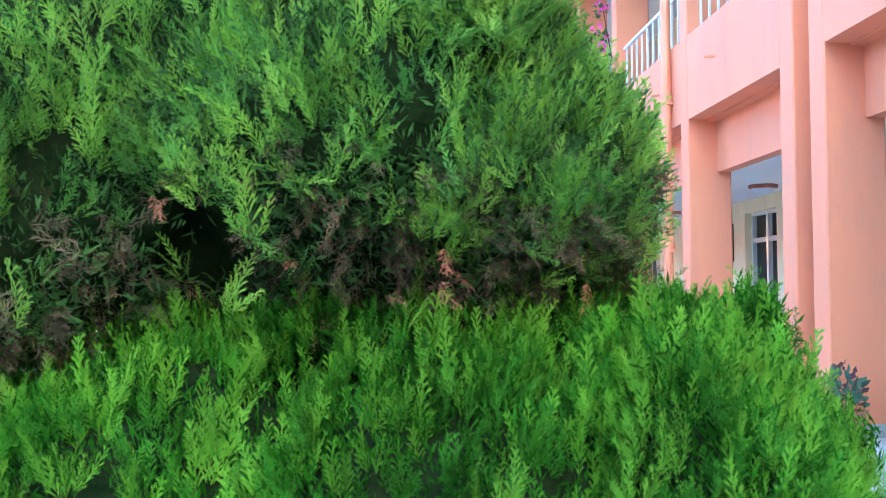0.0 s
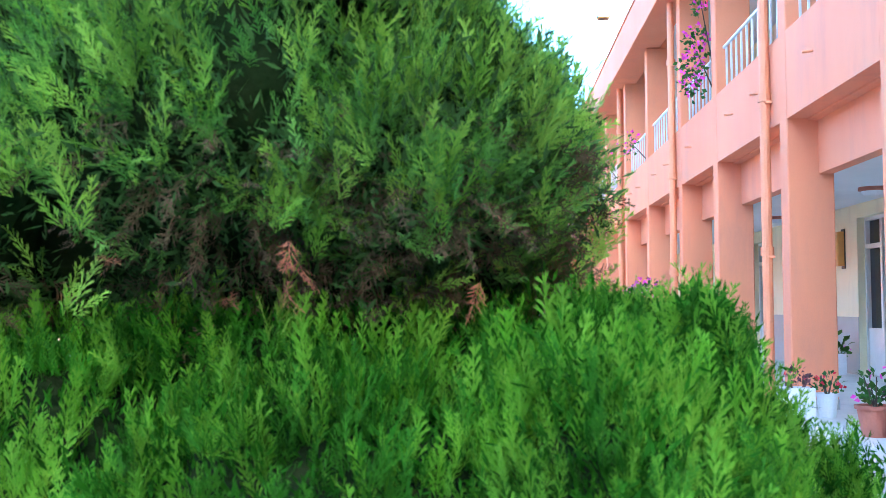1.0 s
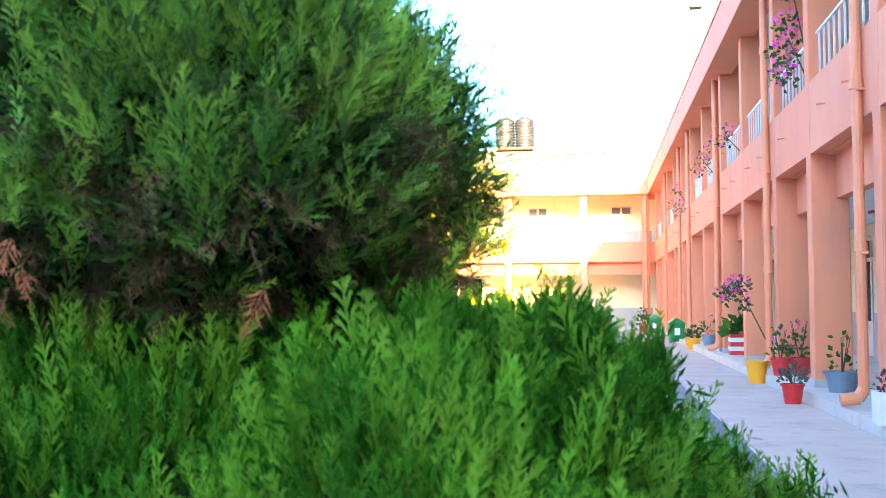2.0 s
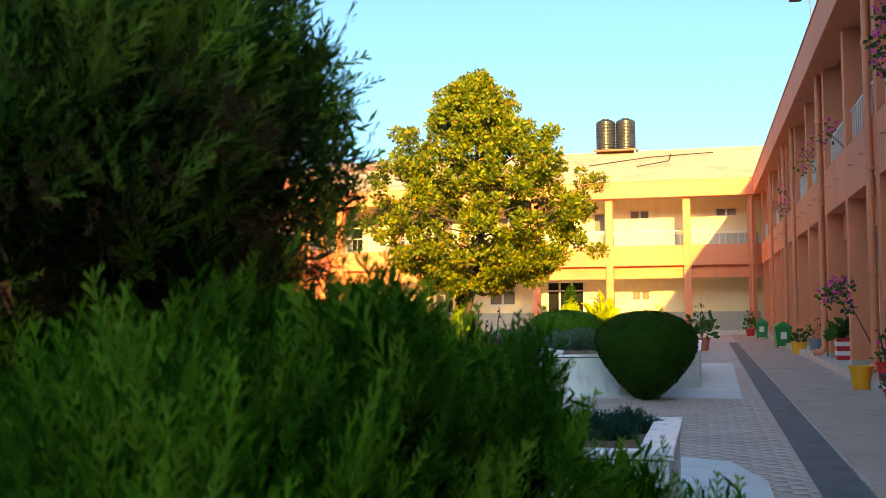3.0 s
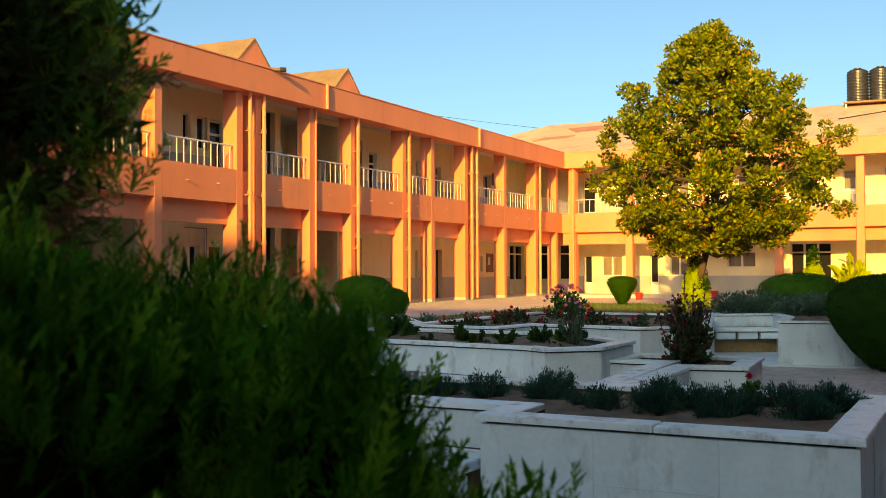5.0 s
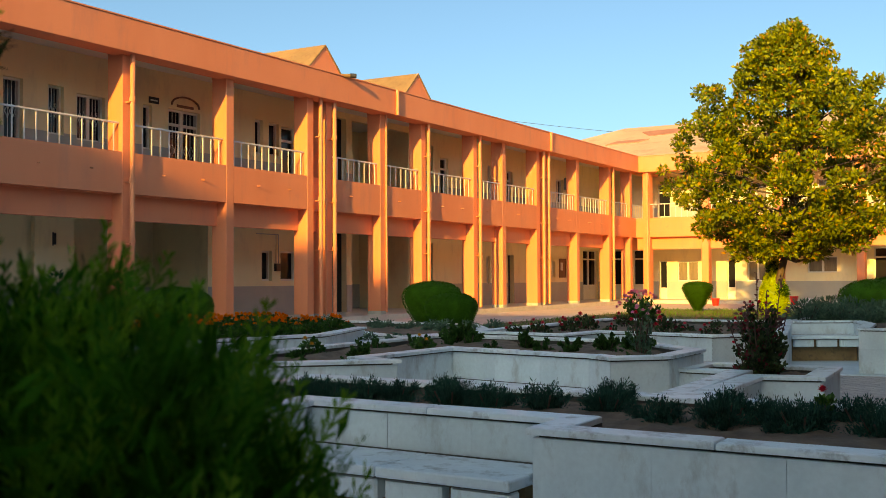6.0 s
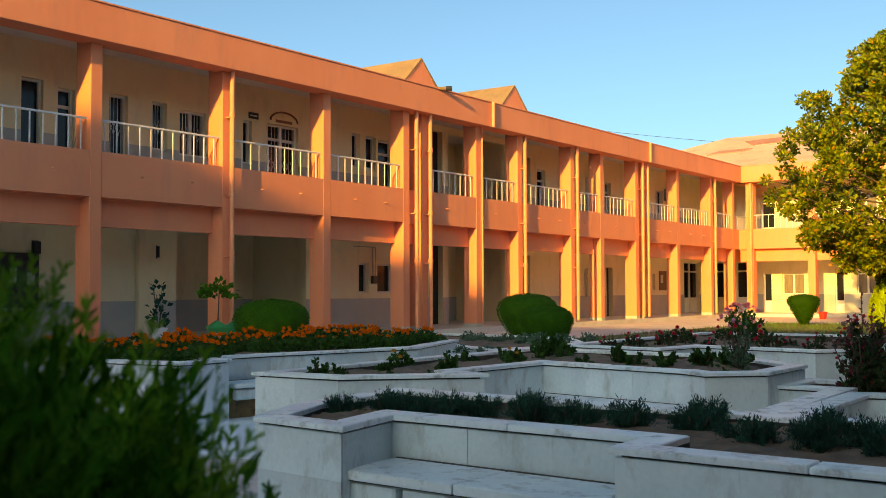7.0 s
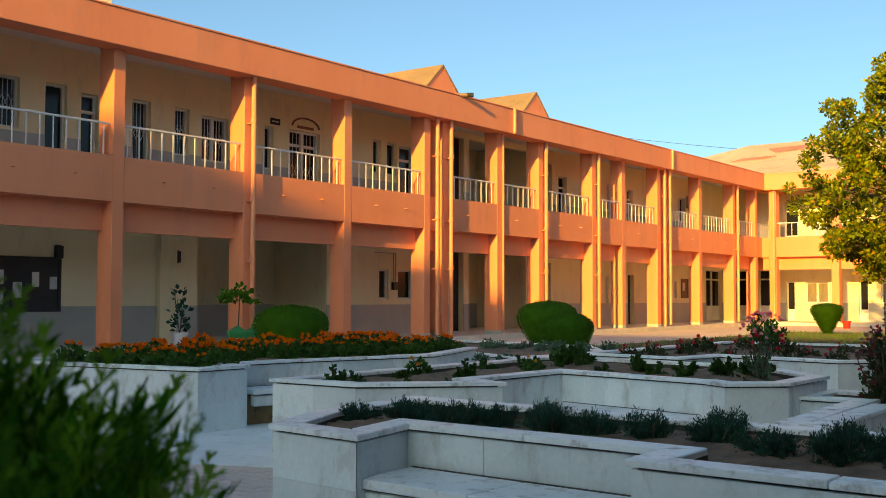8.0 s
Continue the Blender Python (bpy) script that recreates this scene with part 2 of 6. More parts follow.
CURTAIN = surface("pale_curtain_behind_glass", (0.22, 0.19, 0.14), (0.14, 0.12, 0.09), 6, 0.25, 0.0, 20, streak=8)
GLASS = bpy.data.materials.new("window_glass")
GLASS.use_nodes = True
_g = GLASS.node_tree.nodes["Principled BSDF"]
_g.inputs["Base Color"].default_value = (0.015, 0.017, 0.02, 1)
_g.inputs["Roughness"].default_value = 0.12
_g.inputs["Specular IOR Level"].default_value = 0.3

# ---- building tools ----


def to_mesh(name, bm, material, smooth=False):
    me = bpy.data.meshes.new(name)
    bmesh.ops.recalc_face_normals(bm, faces=bm.faces)
    if smooth:
        for f in bm.faces:
            f.smooth = True
    bm.to_mesh(me)
    bm.free()
    me.materials.append(material)
    return me


def part(name, bm, material, parent=None, label="", smooth=False):
    me = bm if isinstance(bm, bpy.types.Mesh) else to_mesh(name, bm, material, smooth)
    ob = new(name, me)
    if parent:
        ob.parent = parent
    return tagged(ob, label)


def thing(name, m, label, category, group="", kind=""):
    ob = new(name)
    ob.empty_display_size = 0.2
    ob.matrix_basis = m
    return tagged(ob, label, category, group, kind)


def box(bm, x0, x1, y0, y1, z0, z1, bevel=0.0):
    vs = [bm.verts.new((x, y, z)) for z in (z0, z1) for y in (y0, y1) for x in (x0, x1)]
    fs = [bm.faces.new([vs[i] for i in q]) for q in ((0, 2, 3, 1), (4, 5, 7, 6), (0, 1, 5, 4), (2, 6, 7, 3), (0, 4, 6, 2), (1, 3, 7, 5))]
    if bevel:
        es = {e for f in fs for e in f.edges}
        bmesh.ops.bevel(bm, geom=list(es), offset=bevel, segments=1, affect='EDGES')
    return bm


def boxes(*rows, bevel=0.0):
    bm = bmesh.new()
    for r in rows:
        box(bm, *r, bevel=bevel)
    return bm


def tube(bm, a, b, r0, r1=None, n=10, caps=True):
    a, b = Vector(a), Vector(b)
    r1 = r0 if r1 is None else r1
    q = (b - a).to_track_quat('Z', 'Y')
    rings = [[bm.verts.new(p + q @ Vector((r * math.cos(2 * math.pi * k / n), r * math.sin(2 * math.pi * k / n), 0))) for k in range(n)] for p, r in ((a, r0), (b, r1))]
    for k in range(n):
        bm.faces.new((rings[0][k], rings[0][(k + 1) % n], rings[1][(k + 1) % n], rings[1][k]))
    if caps:
        bm.faces.new(rings[0][::-1])
        bm.faces.new(rings[1])
    return bm


def lathe(bm, rows, n=20):
    """A turned body from (radius, z) rows, closed where the radius is 0."""
    rings = []
    for r, z in rows:
        rings.append([bm.verts.new((r * math.cos(2 * math.pi * k / n), r * math.sin(2 * math.pi * k / n), z)) for k in range(n)] if r > 1e-5 else [bm.verts.new((0, 0, z))])
    for a, b in zip(rings, rings[1:]):
        for k in range(n):
            j = (k + 1) % n
            q = [a[k % len(a)], a[j % len(a)], b[j % len(b)], b[k % len(b)]]
            q = [v for i, v in enumerate(q) if v not in q[:i]]
            if len(q) > 2:
                bm.faces.new(q)
    return bm


def cloud(name, verts, faces, material, smooth=False):
    """A mesh from numpy arrays: many small pieces joined."""
    me = bpy.data.meshes.new(name)
    verts, faces = np.asarray(verts, np.float32), np.asarray(faces, np.int32)
    me.vertices.add(len(verts))
    me.vertices.foreach_set("co", verts.ravel())
    k = faces.shape[1]
    me.loops.add(faces.size)
    me.loops.foreach_set("vertex_index", faces.ravel())
    me.polygons.add(len(faces))
    me.polygons.foreach_set("loop_start", np.arange(0, faces.size, k, dtype=np.int32))
    me.update(calc_edges=True)
    me.validate()
    me.materials.append(material)
    return me


def frames_of(normals, spins):
    """Turns that lay z along each normal, spun about it."""
    nz = normals / np.linalg.norm(normals, axis=1, keepdims=True)
    ref = np.where(np.abs(nz[:, 2:3]) < 0.95, np.array([[0, 0, 1.0]]), np.array([[1.0, 0, 0]]))
    ax = np.cross(ref, nz)
    ax /= np.linalg.norm(ax, axis=1, keepdims=True)
    ay = np.cross(nz, ax)
    c, s = np.cos(spins)[:, None], np.sin(spins)[:, None]
    return np.stack([ax * c + ay * s, ay * c - ax * s, nz], 2)


def scatter(tv, tf, places, turns, sizes):
    """Copies of a template, joined: verts and faces."""
    v = np.einsum('nij,mj->nmi', turns, tv) * sizes[:, None, None] + places[:, None, :]
    f = tf[None] + (np.arange(len(places)) * len(tv))[:, None, None]
    return v.reshape(-1, 3), f.reshape(-1, tf.shape[1])


def spray(rng, n=9, curl=0.25, leans=(24, 48), reach=0.42, w=0.016):
    """One flat cypress spray along z, a metre long: a stem with paired branchlets, each a narrow lozenge."""
    v, f = [], []

    def loz(p, d, length, w):
        side = np.cross(d, (0, 1, 0))
        side = side / (np.linalg.norm(side) + 1e-9)
        b = len(v)
        bow = np.array((0, rng.uniform(-0.04, 0.04), 0))
        v.extend([p, p + d * length * 0.45 + side * w + bow, p + d * length, p + d * length * 0.45 - side * w + bow])
        f.append((b, b + 1, b + 2, b + 3))
    for k in range(n):
        z = 0.05 + 0.85 * k / n
        at = np.array((0.05 * math.sin(3 * z), curl * z * z, z))
        nxt = np.array((0.05 * math.sin(3 * (z + 0.14)), curl * (z + 0.14) ** 2, z + 0.14))
        loz(at, (nxt - at) / np.linalg.norm(nxt - at), 0.2, w * 0.9)
        for s in (-1, 1):
            lean = math.radians(rng.uniform(*leans))
            d = np.array((s * math.sin(lean), rng.uniform(-0.3, 0.3), math.cos(lean)))
            d /= np.linalg.norm(d)
            ln = (reach - 0.62 * reach * z) * rng.uniform(0.7, 1.15)
            loz(at, d, ln, w)
            if ln > 0.48 * reach:
                for t in (0.38, 0.68):
                    e = d + np.array((rng.choice((-1, 1)) * 0.6, 0, 0.25))
                    loz(at + d * ln * t, e / np.linalg.norm(e), ln * 0.5, w * 0.85)
    return np.array(v), np.array(f)


def leaf_template(rows=3, w=0.3, bend=0.15):
    """One leaf along z, a metre long, folded a little along its rib."""
    v, f = [], []
    zs = [0.0, 0.5, 1.0] if rows < 3 else [0.0, 0.35, 0.7, 1.0]
    ws = [0.04, w, 0.03] if rows < 3 else [0.04, w, w * 0.8, 0.02]
    for z, x in zip(zs, ws):
        y = -bend * z * z
        v += [(-x, y + 0.25 * x, z), (0, y, z), (x, y + 0.25 * x, z)]
    for k in range(len(zs) - 1):
        b = 3 * k
        f += [(b, b + 1, b + 4, b + 3), (b + 1, b + 2, b + 5, b + 4)]
    return np.array(v), np.array(f)

# ---- large structure ----
XL, XR, YF = -16.19, 3.255, 48.13          # faces of the left, right and far wings
FLOOR, BAND0, BAND1, UPPER, EAVE, TOP = 0.14, 3.0, 3.88, 3.42, 5.95, 6.66
DEEP, WALL = 0.45, 2.4                     # column depth, corridor depth


def wall_boxes(u0, u1, z0, z1, v0, v1, holes):
    """A wall with rectangular holes (u0, u1, z0, z1), as one connected shell."""
    holes = [h for h in holes if h[0] > u0 and h[1] < u1 and h[2] < z1 and h[3] > z0]
    us = sorted({u0, u1, *(e for h in holes for e in h[:2])})
    zs = sorted({z0, z1, *(min(max(e, z0), z1) for h in holes for e in h[2:4])})
    solid = lambda i, k: 0 <= i < len(us) - 1 and 0 <= k < len(zs) - 1 and not any(h[0] - 1e-6 < us[i] and us[i + 1] < h[1] + 1e-6 and h[2] - 1e-6 < zs[k] and zs[k + 1] < h[3] + 1e-6 for h in holes)
    bm, got = bmesh.new(), {}

    def at(i, k, v):
        if (i, k, v) not in got:
            got[i, k, v] = bm.verts.new((us[i], v, zs[k]))
        return got[i, k, v]
    for i in range(len(us) - 1):
        for k in range(len(zs) - 1):
            if not solid(i, k):
                continue
            for v in (v0, v1):
                bm.faces.new((at(i, k, v), at(i + 1, k, v), at(i + 1, k + 1, v), at(i, k + 1, v)))
            for (a, b), (di, dk) in ((((0, 0), (1, 0)), (0, -1)), (((0, 1), (1, 1)), (0, 1)), (((0, 0), (0, 1)), (-1, 0)), (((1, 0), (1, 1)), (1, 0))):
                if not solid(i + di, k + dk):
                    bm.faces.new((at(i + a[0], k + a[1], v0), at(i + b[0], k + b[1], v0), at(i + b[0], k + b[1], v1), at(i + a[0], k + a[1], v1)))
    return bm


def window(parent, a, b, c, d, leaves=1, bars=False, door=False, material=None, glass=None):
    """A framed window or glazed door in the corridor wall, with its panes and bars."""
    v = WALL + 0.145
    w = (b - a) / leaves
    rows = [(a, b, v - 0.04, v + 0.04, d - 0.05, d), (a, a + 0.05, v - 0.04, v + 0.04, c, d - 0.05), (b - 0.05, b, v - 0.04, v + 0.04, c, d - 0.05)]
    if not door:
        rows.append((a + 0.05, b - 0.05, v - 0.07, v + 0.04, c, c + 0.05))
    for k in range(1, leaves):
        rows.append((a + k * w - 0.04, a + k * w + 0.04, v - 0.04, v + 0.04, c + (0.01 if door else 0.05), d - 0.05))
    low = c + (d - c) * 0.3
    ob = part("door" if door else "window", boxes(*rows), material or FRAME, parent)
    if door and d - c > 1.9:
        for k in range(leaves):
            part("transom", boxes((a + k * w + 0.05, a + k * w + w - 0.04 * (k < leaves - 1) - 0.05 * (k == leaves - 1), v - 0.035, v + 0.018, c + (d - c) * 0.8, c + (d - c) * 0.8 + 0.07)), material or FRAME, ob)
    for k in range(leaves if door else 0):
        part("door_panel", boxes((a + k * w + 0.051, a + k * w + w - 0.051, v - 0.02, v + 0.02, c + 0.01, low), bevel=0.006), material or FRAME, ob)
    for k in range(leaves):
        part("pane", boxes((a + k * w + 0.05, a + k * w + w - 0.05, v + 0.022, v + 0.03, c + 0.05, d - 0.05)), glass or GLASS, ob)
    if bars:
        bm = bmesh.new()
        x0, x1 = a + 0.06, b - 0.06
        for k in range(4 * leaves):
            x = x0 + (x1 - x0) * (k + 0.5) / (4 * leaves)
            box(bm, x - 0.006, x + 0.006, v - 0.035, v - 0.025, c + 0.05, d - 0.05)
        zm = (c + d) / 2
        for s in (-1, 1):
            for k in range(3 * leaves):
                x = x0 + (x1 - x0) * (k + 0.5) / (3 * leaves)
                tube(bm, (x - 0.07, v - 0.04, zm - s * 0.16), (x + 0.07, v - 0.04, zm + s * 0.16), 0.006, n=4)
        part("grille", bm, WHITE, ob, "white security grille")
    return ob


BALUSTER = to_mesh("baluster", boxes((-0.011, 0.011, -0.011, 0.011, 0, 0.6)), WHITE)


def rail(parent, a, b, step=0.27):
    """A balcony railing between two columns."""
    bm = boxes((a, b, 0.09, 0.13, BAND1 + 0.6, BAND1 + 0.64), bevel=0.008)
    ob = part("railing", bm, WHITE, parent, "white painted steel balcony railing")
    n = max(2, round((b - a) / step))
    for k in range(n):
        o = part("baluster", BALUSTER, None, ob)
        o.location = (a + (b - a) * (k + 0.5) / n, 0.11, BAND1)
    return ob


def pipe(parent, u, z0, z1, r=0.055, out=0.13, foot=False, joints=(2.0, 3.3, 5.0)):
    """A downpipe with sockets and wall clips, and a shoe at its foot."""
    bm = bmesh.new()
    if foot:
        z0 = FLOOR + 0.16
    tube(bm, (u, -out, z0), (u, -out, z1), r, n=12)
    for z in joints:
        if z0 < z < z1:
            tube(bm, (u, -out, z - 0.05), (u, -out, z + 0.04), r * 1.28, n=12)
            box(bm, u - r * 1.7, u + r * 1.7, -out - 0.012, -0.004, z - 0.075, z - 0.05)
    if foot:
        tube(bm, (u, -out, z0 + 0.02), (u, -out - 0.06, z0 - 0.07), r * 1.15, n=12)
        tube(bm, (u, -out - 0.05, z0 - 0.06), (u, -out - 0.22, z0 - 0.085), r * 1.2, n=12)
    return part("downpipe", bm, PINK_PIPE, parent, "pink painted downpipe", smooth=False)


def dado(u0, u1, z0, z1, holes, parent, name):
    """The painted foot of a wall, a stretch between each two doorways."""
    cuts = sorted((h[0], h[1]) for h in holes if h[2] < z0 + 0.05 and h[3] > z1)
    ends = [u0] + [e for c in cuts for e in c] + [u1]
    for a, c in zip(ends[0::2], ends[1::2]):
        if c - a > 0.02:
            part(name, wall_boxes(a, c, z0, z1, WALL - 0.008, WALL, holes), DADO, parent, "grey painted dado")


def wing(name, m, label, u0, u1, cols, pipes, low, high, spouts=True, rails=True, glass=None):
    """A two-storey arcaded wing. u runs along its face, v into it. cols: (start, end) of each column."""
    b = thing(name, m, label, "building")
    part("floor_slab", boxes((u0, u1, -0.22, 8.0, -0.3, FLOOR)), FLOORM, b, "raised terrazzo arcade floor")
    for a, c in cols:
        part("column", boxes((a, c, -0.003, DEEP, FLOOR, EAVE), bevel=0.012), PINK, b)
        part("column_head", boxes((a, c, 0.252, DEEP, EAVE, 6.4)), PINK, b)
        part("column_foot", boxes((a - 0.004, c + 0.004, -0.008, DEEP + 0.004, FLOOR, FLOOR + 0.1)), DADO, b, "worn grey foot of the column")
    ends = [u0] + [e for ac in cols for e in ac] + [u1]
    for a, c in zip(ends[0::2], ends[1::2]):
        if c - a < 0.05:
            continue
        wide = c - a > 0.9
        part("parapet_band", boxes((a, c, 0.0 if wide else 0.15, 0.2, BAND0, BAND1)), PINK, b)
        part("beam", boxes((a, c, 0.30, 0.44, 2.45, BAND0 - 0.02)), PINK, b)
        if wide and rails:
            rail(b, a, c)
        if wide and spouts:
            for s in (0.35,) if c - a < 2.6 else (0.3, 0.72):
                x = a + (c - a) * s
                part("spout", tube(bmesh.new(), (x, 0.05, BAND0 + 0.47), (x, -0.1, BAND0 + 0.455), 0.013, n=6), PINK_PIPE, b)
    part("soffit", boxes((u0, u1, 0.2, 0.44, BAND0 - 0.02, BAND0 + 0.1)), PINK, b)
    part("ceiling", boxes((u0, u1, 0.44, WALL, 2.62, BAND0 + 0.1)), CEIL, b)
    part("upper_floor", boxes((u0, u1, 0.2, 8.0, BAND0 + 0.1, UPPER)), FLOORM, b)
    holes = [h[:4] for h in low]
    part("lower_wall", wall_boxes(u0, u1, FLOOR, BAND0 + 0.1, WALL, WALL + 0.2, holes), CREAM, b)
    dado(u0, u1, FLOOR, 0.98, holes, b, "lower_dado")
    holes = [h[:4] for h in high]
    part("upper_wall", wall_boxes(u0, u1, UPPER, 6.4, WALL, WALL + 0.2, holes), CREAM, b)
    dado(u0, u1, UPPER, 4.5, holes, b, "upper_dado")
    for h in list(low) + list(high):
        kind = h[4] if len(h) > 4 else "w1"
        if kind == "open":
            z0, z1, zd = (FLOOR, 2.9, 0.98) if h[2] < 1 else (UPPER, 6.38, 4.5)
            part("inner_wall", boxes((h[0] - 0.2, h[1] + 0.2, 4.6, 4.7, z0, z1)), CREAM, b, "wall of an unlit stair hall")
            part("inner_dado", boxes((h[0] - 0.2, h[1] + 0.2, 4.59, 4.6, z0, zd)), DADO, b)
            part("hall_side", boxes((h[0] - 0.3, h[0] - 0.2, WALL + 0.2, 4.7, z0, z1)), CREAM, b)
            part("hall_side", boxes((h[1] + 0.2, h[1] + 0.3, WALL + 0.2, 4.7, z0, z1)), CREAM, b)
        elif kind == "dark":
            # flat black panel in the hole: the room's darkness is in its colour
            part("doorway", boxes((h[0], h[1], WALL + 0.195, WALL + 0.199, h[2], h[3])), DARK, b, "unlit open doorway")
        else:
            window(b, *h[:4], leaves=int(kind[1]), bars=kind.endswith("g"), door=kind[0] == "d", glass=glass if kind[0] == "w" else None)
    part("back_wall", boxes((u0, u1, 7.8, 8.0, FLOOR, 6.4), (u0, u0 + 0.2, 2.6, 7.8, FLOOR, 6.4), (u1 - 0.2, u1, 2.6, 7.8, FLOOR, 6.4)), CREAM, b)
    part("roof_slab", boxes((u0, u1, 0.25, 8.0, 6.4, 6.55)), CEIL, b, "pale underside of the roof slab")
    part("fascia", boxes((u0, u1, -0.3, 0.25, EAVE, TOP), bevel=0.01), PINK, b, "deep pink fascia along the eave")
    part("coping_strip", boxes((u0, u1, -0.32, 0.27, TOP, TOP + 0.03)), PINK, b)
    for p in pipes:
        pipe(b, *p[:3], **(p[3] if len(p) > 3 else {}))
    return b


def far_edges(edges, w=0.27):
    return [(e - w, e) for e in edges]


# left wing: u is world y
L_COLS = far_edges([-27.6, -24.35, -21.1, -17.85, -14.6, -11.35, -8.1, -4.85, -1.6, 1.6, 4.8, 8.0, 11.1, 14.34, 17.68, 20.9, 24.02, 24.84, 27.45, 29.73, 33.06, 35.17, 37.96, 38.58, 41.7, 45.2, 47.75])
L_LOW = [(18.2, 22.6, FLOOR, 2.6, "open"), (24.77, 25.22, 1.13, 1.98, "w1"), (25.6, 26.34, 1.13, 1.98, "w1"), (28.1, 28.85, FLOOR, 2.6, "dark"), (29.15, 32.5, FLOOR, 2.6, "open"), (33.68, 34.12, FLOOR, 2.42, "dark"),
         (36.2, 36.5, 1.0, 2.0, "w1"), (38.16, 38.46, 0.97, 2.05, "w1"), (40.0, 40.55, FLOOR, 2.1, "dark"), (44.3, 44.6, 1.2, 1.9, "w1"), (47.7, 49.5, FLOOR, 2.47, "d2")]
L_HIGH = [(8.4, 9.1, 4.5, 5.55, "w2g"), (10.2, 10.9, 4.5, 5.55, "w1g"), (11.6, 12.2, UPPER, 5.5, "d1"), (13.06, 13.58, 4.55, 5.6, "w1g"), (14.15, 14.66, 4.2, 5.6, "w1"), (15.0, 15.42, UPPER, 5.5, "d1"), (16.3, 16.8, 4.1, 5.57, "w1g"), (17.47, 17.9, 4.45, 5.56, "w1g"), (18.26, 19.1, 4.4, 5.48, "w2g"),
          (20.3, 20.6, 4.4, 5.5, "w1"), (21.15, 22.3, UPPER, 5.52, "d2g"), (24.48, 24.83, 4.7, 5.66, "w1"), (25.08, 25.54, 4.7, 5.64, "w1"), (25.64, 26.33, UPPER, 5.6, "d1"), (28.1, 28.85, UPPER, 6.2, "dark"), (29.15, 32.5, UPPER, 6.2, "open"), (33.74, 34.19, UPPER, 5.9, "dark"), (34.66, 35.25, UPPER, 5.55, "d1"),
          (38.3, 38.66, 4.5, 5.6, "w1"), (39.98, 40.46, UPPER, 5.5, "d1"), (42.3, 42.9, 4.6, 5.5, "w1"), (44.72, 45.5, 4.5, 5.55, "w2"), (46.3, 47.2, 4.4, 5.6, "w2g")]
L_PIPES = [(17.57, 0.3, EAVE), (24.16, 0.2, EAVE), (24.5, 0.2, EAVE - 0.4, dict(r=0.03, out=0.05)), (24.78, 0.2, EAVE), (27.44, 0.2, EAVE, dict(r=0.03, out=0.04)), (29.68, 0.2, EAVE), (33.02, 0.2, EAVE),
           (38.05, 0.2, EAVE), (38.5, 0.2, EAVE), (45.14, 0.2, EAVE), (27.6, EAVE, TOP + 0.02, dict(out=0.34, r=0.05)), (38.3, EAVE, TOP + 0.02, dict(out=0.34, r=0.05))]
left_wing = wing("left_wing", pose(XL, 0, 0, 0, 0, 90), "two-storey pink arcaded wing lit by low sun, white balcony railings", -30.0, 56.0, L_COLS, L_PIPES, L_LOW, L_HIGH)

# right wing: u is minus world y
R_EDGES = [-28.5, -25.3, -22.1, -18.9, -15.7, -12.5, -9.25, -6.0, -2.6, 0.7, 4.0, 7.78, 8.36, 11.16, 14.4, 16.97, 20.4, 23.6, 24.25, 27.4, 30.6, 33.8, 37.0, 40.2, 43.4, 47.3]
R_COLS = [(-e, -e + 0.27) for e in sorted(R_EDGES, reverse=True)]
R_LOW = sorted((-b, -a, c, d, k) for a, b, c, d, k in [(3.0, 4.2, FLOOR, 2.4, "d2"), (9.6, 10.8, FLOOR, 2.4, "d2"), (14.75, 16.05, FLOOR, 2.42, "d2"), (17.3, 17.6, 1.16, 1.96, "w1"), (21.0, 22.2, FLOOR, 2.4, "d2"), (26, 27.2, 1.0, 2.2, "w2"), (31, 32.2, FLOOR, 2.4, "d2"), (37, 38.2, 1.0, 2.2, "w2"), (43, 44.2, FLOOR, 2.4, "d2")])
R_HIGH = sorted((-b, -a, c, d, k) for a, b, c, d, k in [(9.2, 10.4, 4.4, 5.5, "w2g"), (12.3, 13.2, UPPER, 5.5, "d1"), (15.2, 16.2, 4.4, 5.5, "w2g"), (18.4, 19.4, UPPER, 5.5, "d2"), (22, 23, 4.4, 5.5, "w2"), (28, 29, UPPER, 5.5, "d2"), (35, 36, 4.4, 5.5, "w2"), (41, 42, 4.4, 5.5, "w2")])
R_PIPES = [(u, z0, z1, dict(dict(out=0.06), **(k[0] if k else {}))) for u, z0, z1, *k in [(-11.5, 0.14, EAVE, dict(foot=True, joints=(1.72, 3.33, 5.0))), (-17.16, 0.14, EAVE, dict(foot=True, joints=(1.69, 3.2, 5.0))), (-23.9, 0.14, EAVE, dict(foot=True)), (-30.7, 0.14, EAVE), (-33.9, 0.14, EAVE), (-40.3, 0.14, EAVE), (-4.1, 0.14, EAVE)]]
right_wing = wing("right_wing", pose(XR, 0, 0, 0, 0, -90), "two-storey pink arcaded wing in shade, white balcony railings and downpipes", -56.0, 30.0, R_COLS, R_PIPES, R_LOW, R_HIGH)

